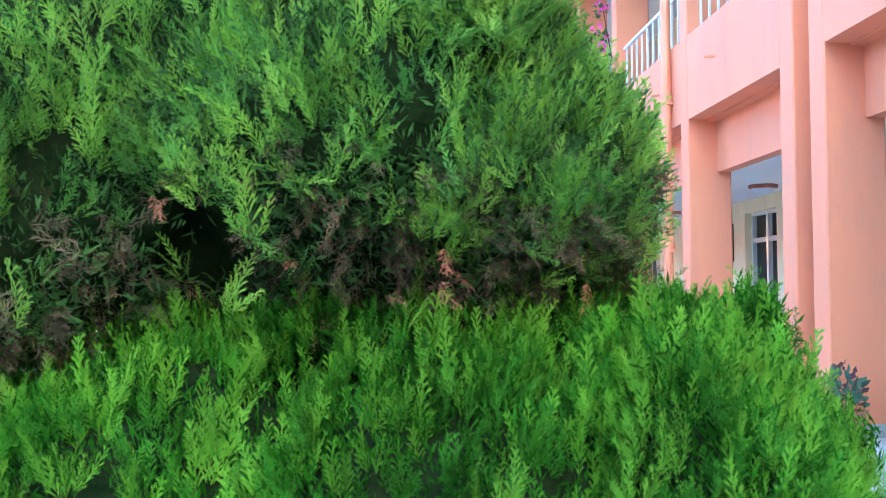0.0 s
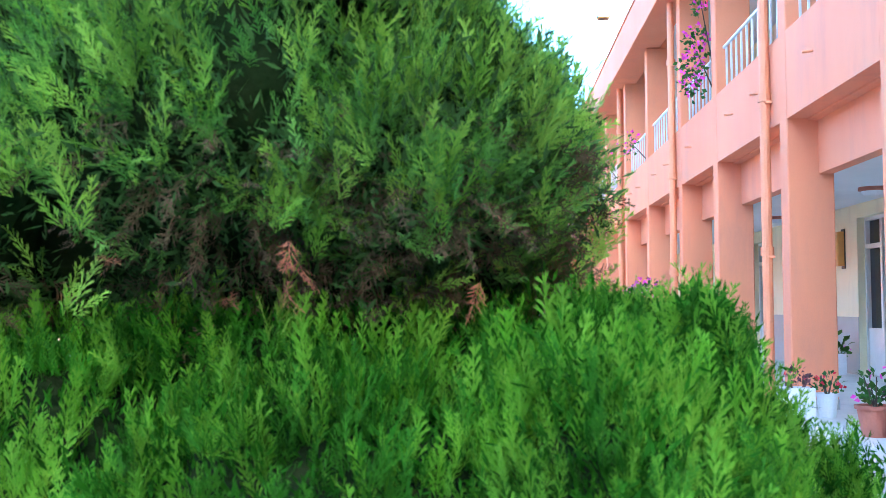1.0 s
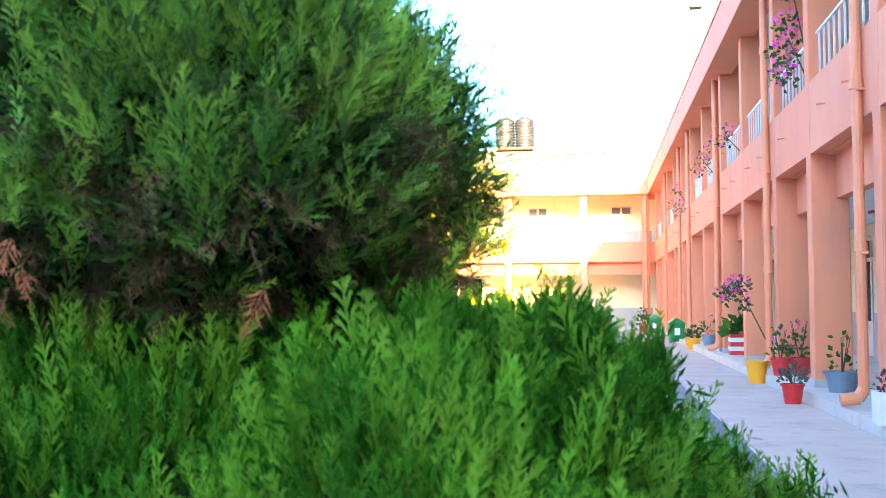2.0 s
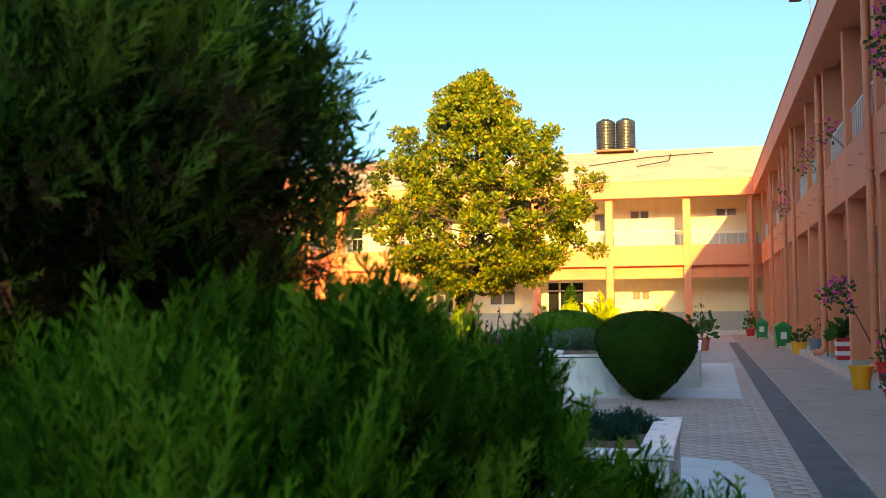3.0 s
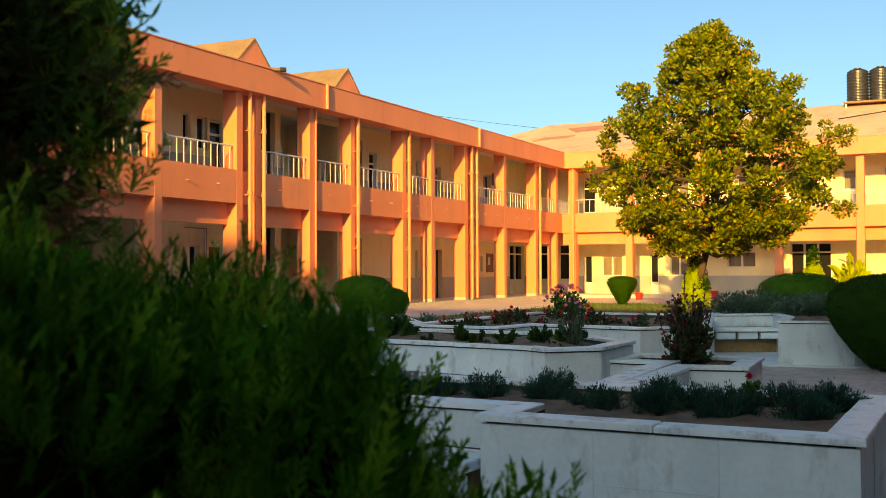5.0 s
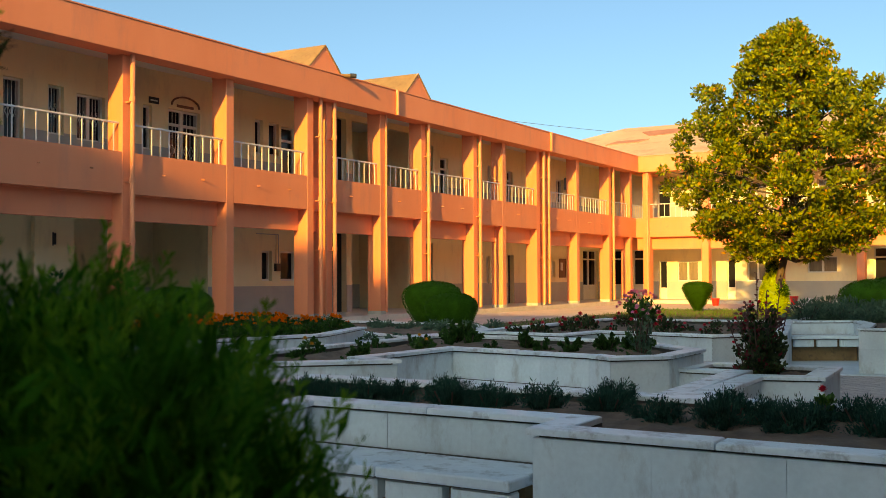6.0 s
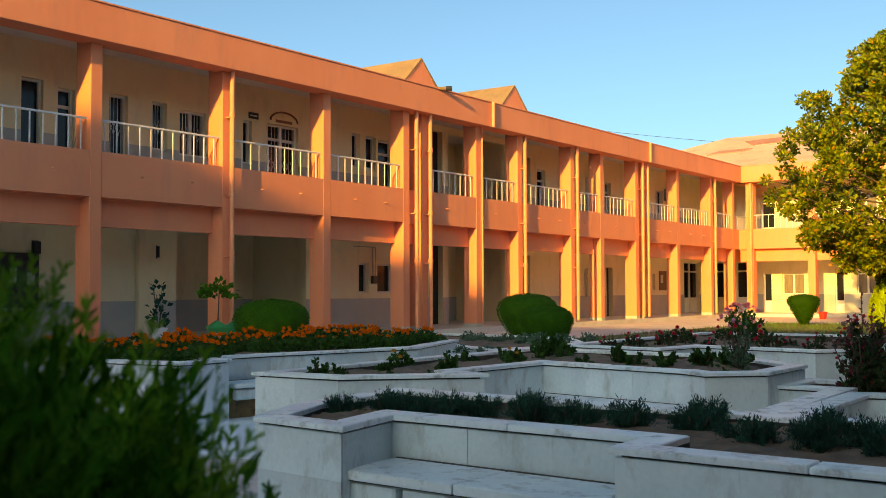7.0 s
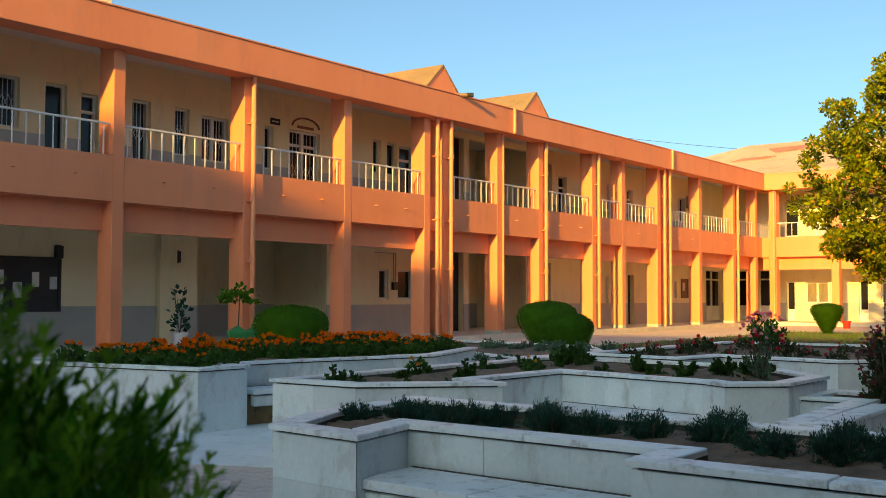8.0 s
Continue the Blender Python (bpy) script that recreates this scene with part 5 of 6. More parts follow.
topiary("topiary_dome", pose(-10.42, 20.5, 0), [(r * 1.04, z * 1.06) for r, z in DOME], "bright green rounded clipped shrub among the beds", DOMEM)
topiary("topiary_dome", pose(-8.98, 18.75, 0), [(r * 0.87, z * 0.86) for r, z in DOME], "bright green rounded clipped shrub among the beds", DOMEM)
topiary("topiary_dome", pose(-1.55, 19.7, 0), [(r * 1.15, z * 1.06 + 0.02) for r, z in DOME], "bright green rounded clipped shrub rising from a marble bed", DOMEM)
CONE = [(0.0, 0.05), (0.38, 0.08), (0.42, 0.4), (0.36, 0.85), (0.2, 1.25), (0.06, 1.5), (0.0, 1.55)]
for x in (-6.55, -3.15):
    t = topiary("golden_cypress", pose(x, 33.6, 0), CONE, "sunlit yellow-green conical cypress with a dark green top", GOLDEN, 0.07, 3000, "golden cypresses")
    leaves("green_top", *dome(520, 0.17, 0.62, 81, 1.3, 0.4), 0.09, CLIPPED, t, "dark green leading shoots", tpl=KITE, seed=81)
    _p, _d = dome(420, 0.2, 0.42, 82, 0.62, 0.4)
    leaves("green_side", _p + np.array((0.26, -0.2, 0)), _d, 0.09, CLIPPED, t, "dark green reverted shoots", tpl=KITE, seed=82)

# lawn blades
_q2 = np.random.default_rng(5)
_n = 14000
_P = np.stack([_q2.uniform(-11.45, -2.65, _n), _q2.uniform(21.55, 38.4, _n), np.full(_n, 0.02)], 1)
leaves("grass", _P, np.tile((0, 0, 1.0), (_n, 1)), 0.09, LAWN, lawn, "short green grass", tpl=BLADE, seed=3, spread=0.35)

# the broad-leaved tree
tree = thing("tree", pose(-5.75, 33.0, 0), "broad-leaved evergreen tree with yellowing leaves in low sun", "tree")
TR = random.Random(11)


def limb(bm, a, b, r0, r1, wob=0.12):
    prev, n = Vector(a), 4
    for k in range(1, n + 1):
        p = Vector(a).lerp(Vector(b), k / n) + Vector((TR.uniform(-wob, wob), TR.uniform(-wob, wob), 0)) * (k < n)
        tube(bm, prev, p, r0 + (r1 - r0) * (k - 1) / n, r0 + (r1 - r0) * k / n, 8, caps=False)
        prev = p


bm = bmesh.new()
limb(bm, (-0.9, 0.6, -0.1), (-0.05, 0.05, 3.4), 0.11, 0.09, 0.05)
limb(bm, (-0.05, 0.05, 3.4), (-0.1, 0, 8.0), 0.11, 0.02, 0.1)
part("trunk", bm, BARK, tree)
CLUMPS = []
PROFILE = ((1.75, 2.35, 3.0, 4.0, 5.0, 5.8, 6.5, 7.2, 7.8, 8.15), (1.0, 2.0, 2.9, 3.25, 2.9, 2.4, 1.9, 1.2, 0.6, 0.25))
for k in range(300):
    z = 1.85 + 6.35 * ((k + 0.5) / 300) ** 1.1
    wide = float(np.interp(z, *PROFILE))
    a = k * 2.39996 + TR.uniform(-0.3, 0.3)
    s = TR.uniform(0.62, 1.06) if k % 4 else TR.uniform(0.1, 0.7)
    CLUMPS.append(((wide * s * math.cos(a) - 0.2, wide * s * math.sin(a), z + TR.uniform(-0.2, 0.2)), TR.choice((0.18, 0.24, 0.3, 0.38)) * TR.uniform(0.85, 1.15)))
CLUMPS += [((2.6, 0.1, 3.4), 0.5), ((2.2, -0.4, 2.7), 0.5), ((-2.4, -0.3, 2.8), 0.45), ((1.6, -0.6, 2.6), 0.45), ((-1.4, -0.5, 2.65), 0.42), ((2.9, 0, 4.3), 0.46), ((-2.75, 0.2, 6.75), 0.3), ((-2.4, 0.1, 6.6), 0.36), ((2.2, -0.2, 6.5), 0.3), ((1.9, -0.2, 6.3), 0.36), ((3.55, -0.3, 4.9), 0.34), ((3.5, 0.2, 2.9), 0.3), ((-3.6, 0, 3.9), 0.36), ((-3.3, 0, 5.3), 0.3), ((-1.2, 0, 7.8), 0.3), ((0.8, 0, 7.7), 0.26), ((1.6, -0.5, 5.6), 0.45), ((2.1, -0.4, 4.9), 0.42), ((2.6, -0.3, 4.4), 0.38), ((1.2, -0.8, 5.1), 0.4)]
for k in range(90):
    z = 1.85 + 6.25 * ((k + 0.5) / 90) ** 1.1
    wide = float(np.interp(z, *PROFILE)) * TR.uniform(1.02, 1.2)
    a = k * 2.39996 + 1.1
    CLUMPS.append(((wide * math.cos(a) - 0.2, wide * math.sin(a), z + TR.uniform(-0.1, 0.25)), TR.uniform(0.13, 0.22)))
for c, r in CLUMPS[::5]:
    bm = bmesh.new()
    limb(bm, (-0.05, 0.02, max(1.6, c[2] - 0.9)), c, 0.032, 0.01, 0.14)
    part("limb", bm, BARK, tree)
_P, _D = [], []
for k, (c, r) in enumerate(CLUMPS):
    n = int(460 * (r / 0.5) ** 2) + 12
    q = np.random.default_rng(100 + k)
    p = q.normal(size=(n, 3))
    p /= np.linalg.norm(p, axis=1, keepdims=True)
    s = q.uniform(0.1, 1.15, (n, 1)) ** 0.6
    _P.append(np.array(c) + p * s * np.array((r, r, r * 0.75)))
    _D.append(p + np.array((0, 0, 0.25)))
leaves("crown", np.concatenate(_P), np.concatenate(_D), 0.135, TREE, tree, "glossy green and yellow leaves", tpl=ROUND, seed=7, spread=0.55)

# ---- pots, bins and fittings ----


def pot(name, m, rows, material, label, category="flower pot", plant=None, soil=None, group="potted plants"):
    """A turned pot with a rim, soil and a plant."""
    t = thing(name, m, label, category, group)
    h = max(z for _, z in rows)
    r = [q for q in rows if q[1] == h][0][0]
    part("pot_body", lathe(bmesh.new(), rows + [(r - 0.02, h), (r - 0.03, h - 0.05), (0.0, h - 0.05)], 20), material, t, smooth=False)
    part("pot_soil", lathe(bmesh.new(), [(r - 0.028, h - 0.045), (0.0, h - 0.04)], 16), SOIL, t)
    if plant:
        mat, pr, ph, n, size, tpl, bloom, blooms = plant
        bm = bmesh.new()
        q = random.Random(n)
        for k in range(4):
            a = q.random() * 6.28
            tube(bm, (0, 0, h - 0.06), (pr * 0.6 * math.cos(a), pr * 0.6 * math.sin(a), h + ph * 0.8), 0.009, 0.004, 5)
        tagged(part("stem", bm, BARK, t), kind="stuff")
        P, D = dome(n, pr, ph, n, h, 0.3)
        leaves("foliage", P, D, size, mat, t, tpl=tpl, seed=n)
        if blooms:
            P, D = dome(blooms, pr, ph, n + 1, h + 0.03, 0.7)
            leaves("blossom", P, D, 0.05, bloom, t, tpl=BROAD, seed=n + 2)
    return t


TAPER = lambda r, h: [(0.0, 0.0), (r * 0.72, 0.0), (r * 0.95, h * 0.88), (r * 1.06, h * 0.88), (r * 1.08, h)]
pot("flower_pot", pose(2.93, 16.65, 0), TAPER(0.16, 0.33), YELP, "yellow plastic bucket pot on the walkway", plant=None)
pot("flower_pot", pose(2.86, 13.4, 0), TAPER(0.13, 0.24), REDP, "red plastic pot with a purple-flowered plant", plant=(LAVENDER, 0.17, 0.24, 60, 0.06, LEAF, PURPLE, 40))
pot("flower_pot", pose(3.42, 13.45, FLOOR), TAPER(0.2, 0.24), BLUEP, "grey-blue plastic tub with a bare-stemmed plant", plant=(GREEN, 0.17, 0.5, 24, 0.07, BROAD, None, 0))
pot("flower_pot", pose(3.22, 16.35, FLOOR), TAPER(0.14, 0.25), REDP, "red plastic pot with a leafy plant", plant=(GREEN, 0.16, 0.5, 34, 0.08, BROAD, MAGENTA, 5))
pot("flower_pot", pose(3.5, 16.45, FLOOR), TAPER(0.15, 0.25), REDP, "red plastic pot with a leafy plant", plant=(GREEN, 0.22, 0.65, 46, 0.085, BROAD, MAGENTA, 14))
pot("flower_pot", pose(3.36, 10.15, FLOOR), TAPER(0.1, 0.22), WHITEP, "white plastic pot with a small red-flowered plant", plant=(GREEN, 0.14, 0.2, 60, 0.045, BROAD, ROSE, 8))
pot("flower_pot", pose(3.28, 7.35, FLOOR), TAPER(0.15, 0.22), TERRA, "terracotta pot with a purple-flowered plant", plant=(LAVENDER, 0.15, 0.3, 70, 0.08, LEAF, PURPLE, 40))
pot("flower_pot", pose(3.3, 8.75, FLOOR), TAPER(0.15, 0.24), TERRA, "terracotta pot with a flowering plant", plant=(GREEN, 0.17, 0.28, 80, 0.055, BROAD, MAGENTA, 12))
pot("flower_pot", pose(3.05, 28.2, 0), TAPER(0.2, 0.3), YELP, "yellow plastic bucket pot with a small plant", plant=(GREEN, 0.2, 0.3, 60, 0.1, BROAD, None, 0))
pot("flower_pot", pose(3.35, 27.2, FLOOR), TAPER(0.18, 0.28), BLUEP, "grey-blue plastic tub with a small plant", plant=(GREEN, 0.2, 0.45, 60, 0.1, BROAD, None, 0))
pot("flower_pot", pose(2.6, 45.4, 0), TAPER(0.2, 0.3), REDP, "red plastic pot with a leafy plant", plant=(GREEN, 0.25, 0.7, 90, 0.12, BROAD, None, 0))
pot("flower_pot", pose(0.85, 45.9, 0), TAPER(0.17, 0.28), WHITEP, "white plastic pot with a rounded plant", plant=(GREEN, 0.3, 0.45, 140, 0.12, BROAD, None, 0))
pot("flower_pot", pose(-11.6, 45.0, 0), TAPER(0.17, 0.3), REDP, "small red plastic pot by the far wing")
pot("flower_pot", pose(-8.9, 47.0, 0), TAPER(0.17, 0.36), REDP, "wide faded red tub by the far wing")
pot("flower_pot", pose(-8.3, 47.0, 0), TAPER(0.13, 0.3), WHITEP, "small white pot by the far wing")
pot("flower_pot", pose(-3.4, 46.2, 0), TAPER(0.2, 0.34), TERRA, "potted palm with yellowing fronds by the far wing", plant=(GOLDEN, 0.55, 1.2, 130, 0.45, LEAF, None, 0))
pot("flower_pot", pose(-1.0, 46.3, 0), TAPER(0.2, 0.34), TERRA, "potted shrub with yellow leaves by the far wing", plant=(GOLDEN, 0.35, 0.9, 90, 0.16, BROAD, None, 0))
pot("flower_pot", pose(0.75, 30.6, 0), TAPER(0.22, 0.34), TERRA, "potted oleander with loose dark green foliage", plant=(GREEN, 0.42, 0.85, 130, 0.15, LEAF, None, 0))
_p = pot("flower_pot", pose(-15.6, 16.75, 0), TAPER(0.2, 0.3), TERRA, "potted standard with a loose head of pale leaves by a column")
part("stem", tube(bmesh.new(), (0, 0, 0.25), (0.03, 0.02, 1.2), 0.014, 0.01, 6), BARK, _p)
leaves("foliage", *dome(170, 0.42, 0.36, 77, 1.05, 0.3), 0.11, DOMEM, _p, tpl=BROAD, seed=77)
pot("flower_pot", pose(-16.7, 16.15, FLOOR), TAPER(0.17, 0.3), WHITEP, "white pot with a tall thin climber in the arcade", plant=(SHRUB, 0.22, 1.0, 80, 0.12, BROAD, None, 0))


def box_pot(m, w, d, h, material, label, stripes=None, plant=None):
    t = thing("planter_box", m, label, "planter", "potted plants")
    part("side_panel", boxes((-w / 2, w / 2, -d / 2, -d / 2 + 0.025, 0, h), bevel=0.004), material, t)
    part("side_panel", boxes((-w / 2, w / 2, d / 2 - 0.025, d / 2, 0, h), bevel=0.004), material, t)
    part("side_panel", boxes((-w / 2, -w / 2 + 0.025, -d / 2 + 0.026, d / 2 - 0.026, 0, h)), material, t)
    part("side_panel", boxes((w / 2 - 0.025, w / 2, -d / 2 + 0.026, d / 2 - 0.026, 0, h)), material, t)
    part("pot_soil", boxes((-w / 2 + 0.026, w / 2 - 0.026, -d / 2 + 0.026, d / 2 - 0.026, 0.01, h - 0.04)), SOIL, t)
    if stripes:
        for k in range(2):
            z = h * (0.2 + 0.42 * k)
            part("stripe", boxes((-w / 2 - 0.003, w / 2 + 0.003, -d / 2 - 0.003, d / 2 + 0.003, z, z + h * 0.2)), stripes, t, "white painted stripe")
    if plant:
        mat, pr, ph, n, size, bloom, blooms = plant
        P, D = dome(n, pr, ph, n, h - 0.03, 0.3)
        leaves("foliage", P, D, size, mat, t, tpl=BROAD, seed=n)
        if blooms:
            P, D = dome(blooms, pr, ph, n + 1, h, 0.8)
            leaves("blossom", P, D, 0.05, bloom, t, tpl=BROAD, seed=n + 2)
    return t


box_pot(pose(3.07, 10.06, FLOOR), 0.25, 0.25, 0.28, WHITEP, "white square planter at the arcade's edge", plant=(PURPLE, 0.14, 0.22, 70, 0.045, ROSE, 6))
box_pot(pose(5.35, 16.2, FLOOR), 0.25, 0.25, 0.3, WHITEP, "white square planter against the arcade wall", plant=(GREEN, 0.2, 0.35, 60, 0.1, MAGENTA, 4))
box_pot(pose(3.62, 6.75, FLOOR), 0.4, 0.3, 0.36, WHITEP, "white square planter in the arcade", plant=(GREEN, 0.2, 0.9, 50, 0.1, MAGENTA, 4))
box_pot(pose(3.48, 22.6, FLOOR), 0.42, 0.36, 0.42, REDP, "red planter with white stripes and spiky leaves", WHITEP, plant=(GREEN, 0.3, 0.3, 90, 0.2, MAGENTA, 0))


def bin_(m, label):
    """A swing-top litter bin with a peaked lid on two posts' height."""
    t = thing("litter_bin", m, label, "bin", "litter bins")
    bm = bmesh.new()
    lo = [bm.verts.new((x * 0.18, y * 0.15, 0.06)) for x, y in ((-1, -1), (1, -1), (1, 1), (-1, 1))]
    hi = [bm.verts.new((x * 0.23, y * 0.19, 0.56)) for x, y in ((-1, -1), (1, -1), (1, 1), (-1, 1))]
    bm.faces.new(lo[::-1])
    bm.faces.new(hi)
    for k in range(4):
        bm.faces.new((lo[k], lo[(k + 1) % 4], hi[(k + 1) % 4], hi[k]))
    part("bin_body", bm, GREENP, t)
    part("rim", boxes((-0.245, 0.245, -0.205, 0.205, 0.56, 0.6), bevel=0.008), GREENP, t)
    bm = bmesh.new()
    for s in (-1, 1):
        bm.faces.new([bm.verts.new(p) for p in ((-0.24, s * 0.2, 0.6), (0.24, s * 0.2, 0.6), (0.0, s * 0.13, 0.76))])
    bm.faces.new([bm.verts.new(p) for p in ((-0.24, -0.2, 0.6), (-0.24, 0.2, 0.6), (0.0, 0.13, 0.76), (0.0, -0.13, 0.76))])
    bm.faces.new([bm.verts.new(p) for p in ((0.24, 0.2, 0.6), (0.24, -0.2, 0.6), (0.0, -0.13, 0.76), (0.0, 0.13, 0.76))])
    part("lid", bm, GREENP, t, "peaked green lid")
    part("sticker", boxes((-0.08, 0.08, -0.2, -0.196, 0.25, 0.45)), WHITEP, t, "white sticker")
    for x in (-0.16, 0.16):
        part("foot", boxes((x - 0.02, x + 0.02, -0.12, 0.12, 0, 0.06)), GREENP, t)
    return t


bin_(pose(2.95, 32.5, 0, 0, 0, 8), "green plastic litter bin with a peaked lid on the walkway")
bin_(pose(2.85, 41.5, 0, 0, 0, -5), "green plastic litter bin with a peaked lid on the walkway")
for y in (16.38, 16.86):
    bin_(pose(-15.2, y, 0, 0, 0, 60), "small green litter bin with a peaked lid by the arcade").scale = (0.8, 0.8, 0.8)


def vine(m, label, rows, n, stems, bloom=0.34):
    """A bougainvillea: arching stems with leaves and blossom in clumps."""
    t = thing("bougainvillea", m, label, "climber", "bougainvilleas")
    bm = bmesh.new()
    for a, b in stems:
        tube(bm, a, b, 0.014, 0.006, 5)
    tagged(part("stem", bm, BARK, t), kind="stuff")
    for mat, nm, share, sz in ((GREEN, "foliage", 0.5, 0.065), (MAGENTA, "blossom", bloom, 0.06)):
        P, D = [], []
        for k, (c, r) in enumerate(rows):
            q = np.random.default_rng(k + int(share * 100))
            kk = int(n * share * (r / 0.2) ** 2)
            p = q.normal(size=(kk, 3))
            p /= np.linalg.norm(p, axis=1, keepdims=True)
            P.append(np.array(c) + p * r * q.uniform(0.3, 1, (kk, 1)) + (np.array((0, 0, -0.4 * r)) if nm == "foliage" else 0))
            D.append(p)
        leaves(nm, np.concatenate(P), np.concatenate(D), sz, mat, t, tpl=BROAD, seed=3)
    return t


_b = (pose(3.3, 15.0, 3.88), "magenta bougainvillea spilling over the balcony railing")
vine(*_b, [((-0.2, -0.1, 0.3), 0.17), ((-0.2, -0.15, 0.62), 0.22), ((-0.2, 0.3, 0.5), 0.14), ((-0.15, -0.25, 0.95), 0.2), ((-0.2, -0.6, 1.25), 0.12)], 120, [((0.2, 0, 0), (-0.2, -0.1, 0.9)), ((0.2, 0, 0), (-0.2, -0.7, 1.3))])
vine(pose(3.3, 21.2, 3.88), "magenta bougainvillea spilling over the balcony railing", [((-0.25, 0.0, 0.4), 0.22), ((-0.2, -0.4, 0.55), 0.13)], 60, [((0.2, 0, 0), (-0.25, 0, 0.5))])
vine(pose(3.3, 25.4, 3.88), "pale bougainvillea spilling over the balcony railing", [((-0.25, 0.0, 0.5), 0.3), ((-0.2, -0.6, 0.7), 0.2)], 45, [((0.2, 0, 0), (-0.25, 0, 0.6))], 0.1)
vine(pose(3.3, 32.6, 3.88), "magenta bougainvillea spilling over the balcony railing", [((-0.25, 0.0, 0.2), 0.28), ((-0.2, 0.3, 0.7), 0.2)], 55, [((0.2, 0, 0), (-0.25, 0, 0.6))])
vine(pose(3.0, 17.3, FLOOR), "bougainvillea branch arching out over the walkway", [((-0.3, 0.8, 1.22), 0.17), ((-0.25, 0.4, 1.3), 0.17), ((-0.15, 0.05, 1.36), 0.14), ((-0.2, -0.5, 1.05), 0.1)], 150, [((0.3, 0, 0.2), (-0.2, 0.2, 1.3)), ((-0.2, 0.2, 1.3), (-0.3, 0.9, 1.2)), ((0.0, 0.1, 1.0), (-0.2, -0.6, 1.0))])

# water tanks on the far roof
for x in (-3.68, -2.72):
    t = thing("water_tank", pose(x, 53.3, 8.86), "black ribbed plastic water tank on the roof", "water tank", "water tanks")
    rows = [(0.0, 0.0), (0.44, 0.0), (0.46, 0.04)]
    for k in range(9):
        rows += [(0.46, 0.1 + 0.14 * k), (0.48, 0.13 + 0.14 * k), (0.48, 0.18 + 0.14 * k), (0.46, 0.21 + 0.14 * k)]
    part("tank_body", lathe(bmesh.new(), rows + [(0.46, 1.4), (0.3, 1.5), (0.16, 1.52)], 28), TANK, t, smooth=False)
    part("lid", lathe(bmesh.new(), [(0.17, 1.51), (0.17, 1.57), (0.0, 1.58)], 18), TANK, t)
t = thing("tank_stand", pose(-3.2, 53.3, 8.45), "low steel stand under the water tanks", "stand")
part("deck", boxes((-1.05, 1.05, -0.55, 0.55, 0.33, 0.41)), WOODB, t)
for x in (-0.95, 0.95):
    for y in (-0.45, 0.45):
        part("leg", boxes((x - 0.03, x + 0.03, y - 0.03, y + 0.03, -0.2, 0.33)), STEEL, t)
t = thing("roof_pipe", pose(-4.2, 50.2, 7.75), "loose water pipe lying on the far roof", "pipe")
for a, b in (((0, 0, 0), (2.6, 1.2, 0.45)), ((2.6, 1.2, 0.45), (5.6, 1.6, 0.62)), ((2.2, -0.6, -0.2), (3.6, 0.2, 0.12)), ((3.6, 0.2, 0.12), (3.7, 0.1, 0.42))):
    bm = bmesh.new()
    tube(bm, a, b, 0.028, n=6)
    part("length", bm, BLACK, t)

# roof flood lamp, wall lanterns, ceiling lights
t = thing("flood_lamp", pose(2.95, 22.1, TOP), "small black flood lamp on a bracket over the eave", "lamp")
bm = tube(bmesh.new(), (0, 0, 0), (-0.02, 0, 0.42), 0.014, n=6)
tube(bm, (-0.02, 0, 0.42), (-0.22, 0, 0.44), 0.014, n=6)
part("bracket", bm, STEEL, t)
part("lamp_head", boxes((-0.4, -0.16, -0.1, 0.1, 0.38, 0.46), bevel=0.015), BLACK, t)
for x, y, s in ((XR + WALL, 16.65, 1), (XL - WALL, 14.5, -1), (XL - WALL, 17.55, -1)):
    t = thing("wall_lantern", pose(x, y, 2.0 if s > 0 else 2.1), "box-shaped wall lantern on the arcade wall", "lamp", "wall lanterns")
    k = 1.0 if s > 0 else 0.5
    part("back_plate", boxes((-0.012 if s > 0 else 0.0, 0.0 if s > 0 else 0.012, -0.08, 0.08, -0.3 * k, 0.3 * k)), BLACK, t)
    o = 0.012
    part("shade", boxes((-s * o - (0.1 if s > 0 else 0), -s * o + (0 if s > 0 else 0.1), -0.075, 0.075, -0.26 * k, 0.26 * k), bevel=0.01), AMBER if s > 0 else BLACK, t)
for x, y in ((5.1, 13.75), (5.1, 9.6), (5.1, 18.2), (XL - 1.2, 12.9), (XL - 1.2, 16.0), (XL - 1.2, 22.4)):
    t = thing("ceiling_light", pose(x, y, 2.62), "round ceiling light under the arcade slab", "lamp", "ceiling lights")
    part("base_ring", lathe(bmesh.new(), [(0.0, 0.0), (0.19, 0.0), (0.19, -0.04), (0.16, -0.05)], 24), TERRA, t)
    part("diffuser", lathe(bmesh.new(), [(0.16, -0.045), (0.13, -0.09), (0.0, -0.11)], 24), WHITEP, t, smooth=True)

# notice board and meter boxes on the left wing's wall
t = thing("notice_board", pose(XL - WALL - 0.02, 13.7, 0.93, 0, 0, 90), "black notice board with pinned white papers", "notice board")
part("board", boxes((-0.82, 0.82, -0.03, 0.0, 0, 1.0)), BLACK, t)
part("board_frame", boxes((-0.88, 0.88, -0.05, 0.0, -0.06, 0.0), (-0.88, 0.88, -0.05, 0.0, 1.0, 1.06), (-0.88, -0.82, -0.05, 0, 0, 1.0), (0.82, 0.88, -0.05, 0, 0, 1.0)), BLACK, t)
for x, z, w, h in ((-0.75, 0.5, 0.35, 0.28), (-0.2, 0.22, 0.2, 0.32), (0.22, 0.45, 0.16, 0.3), (0.62, 0.4, 0.17, 0.26), (-0.6, 0.1, 0.2, 0.26)):
    part("paper", boxes((x, x + w, -0.036, -0.031, z, z + h)), PAPER, t)
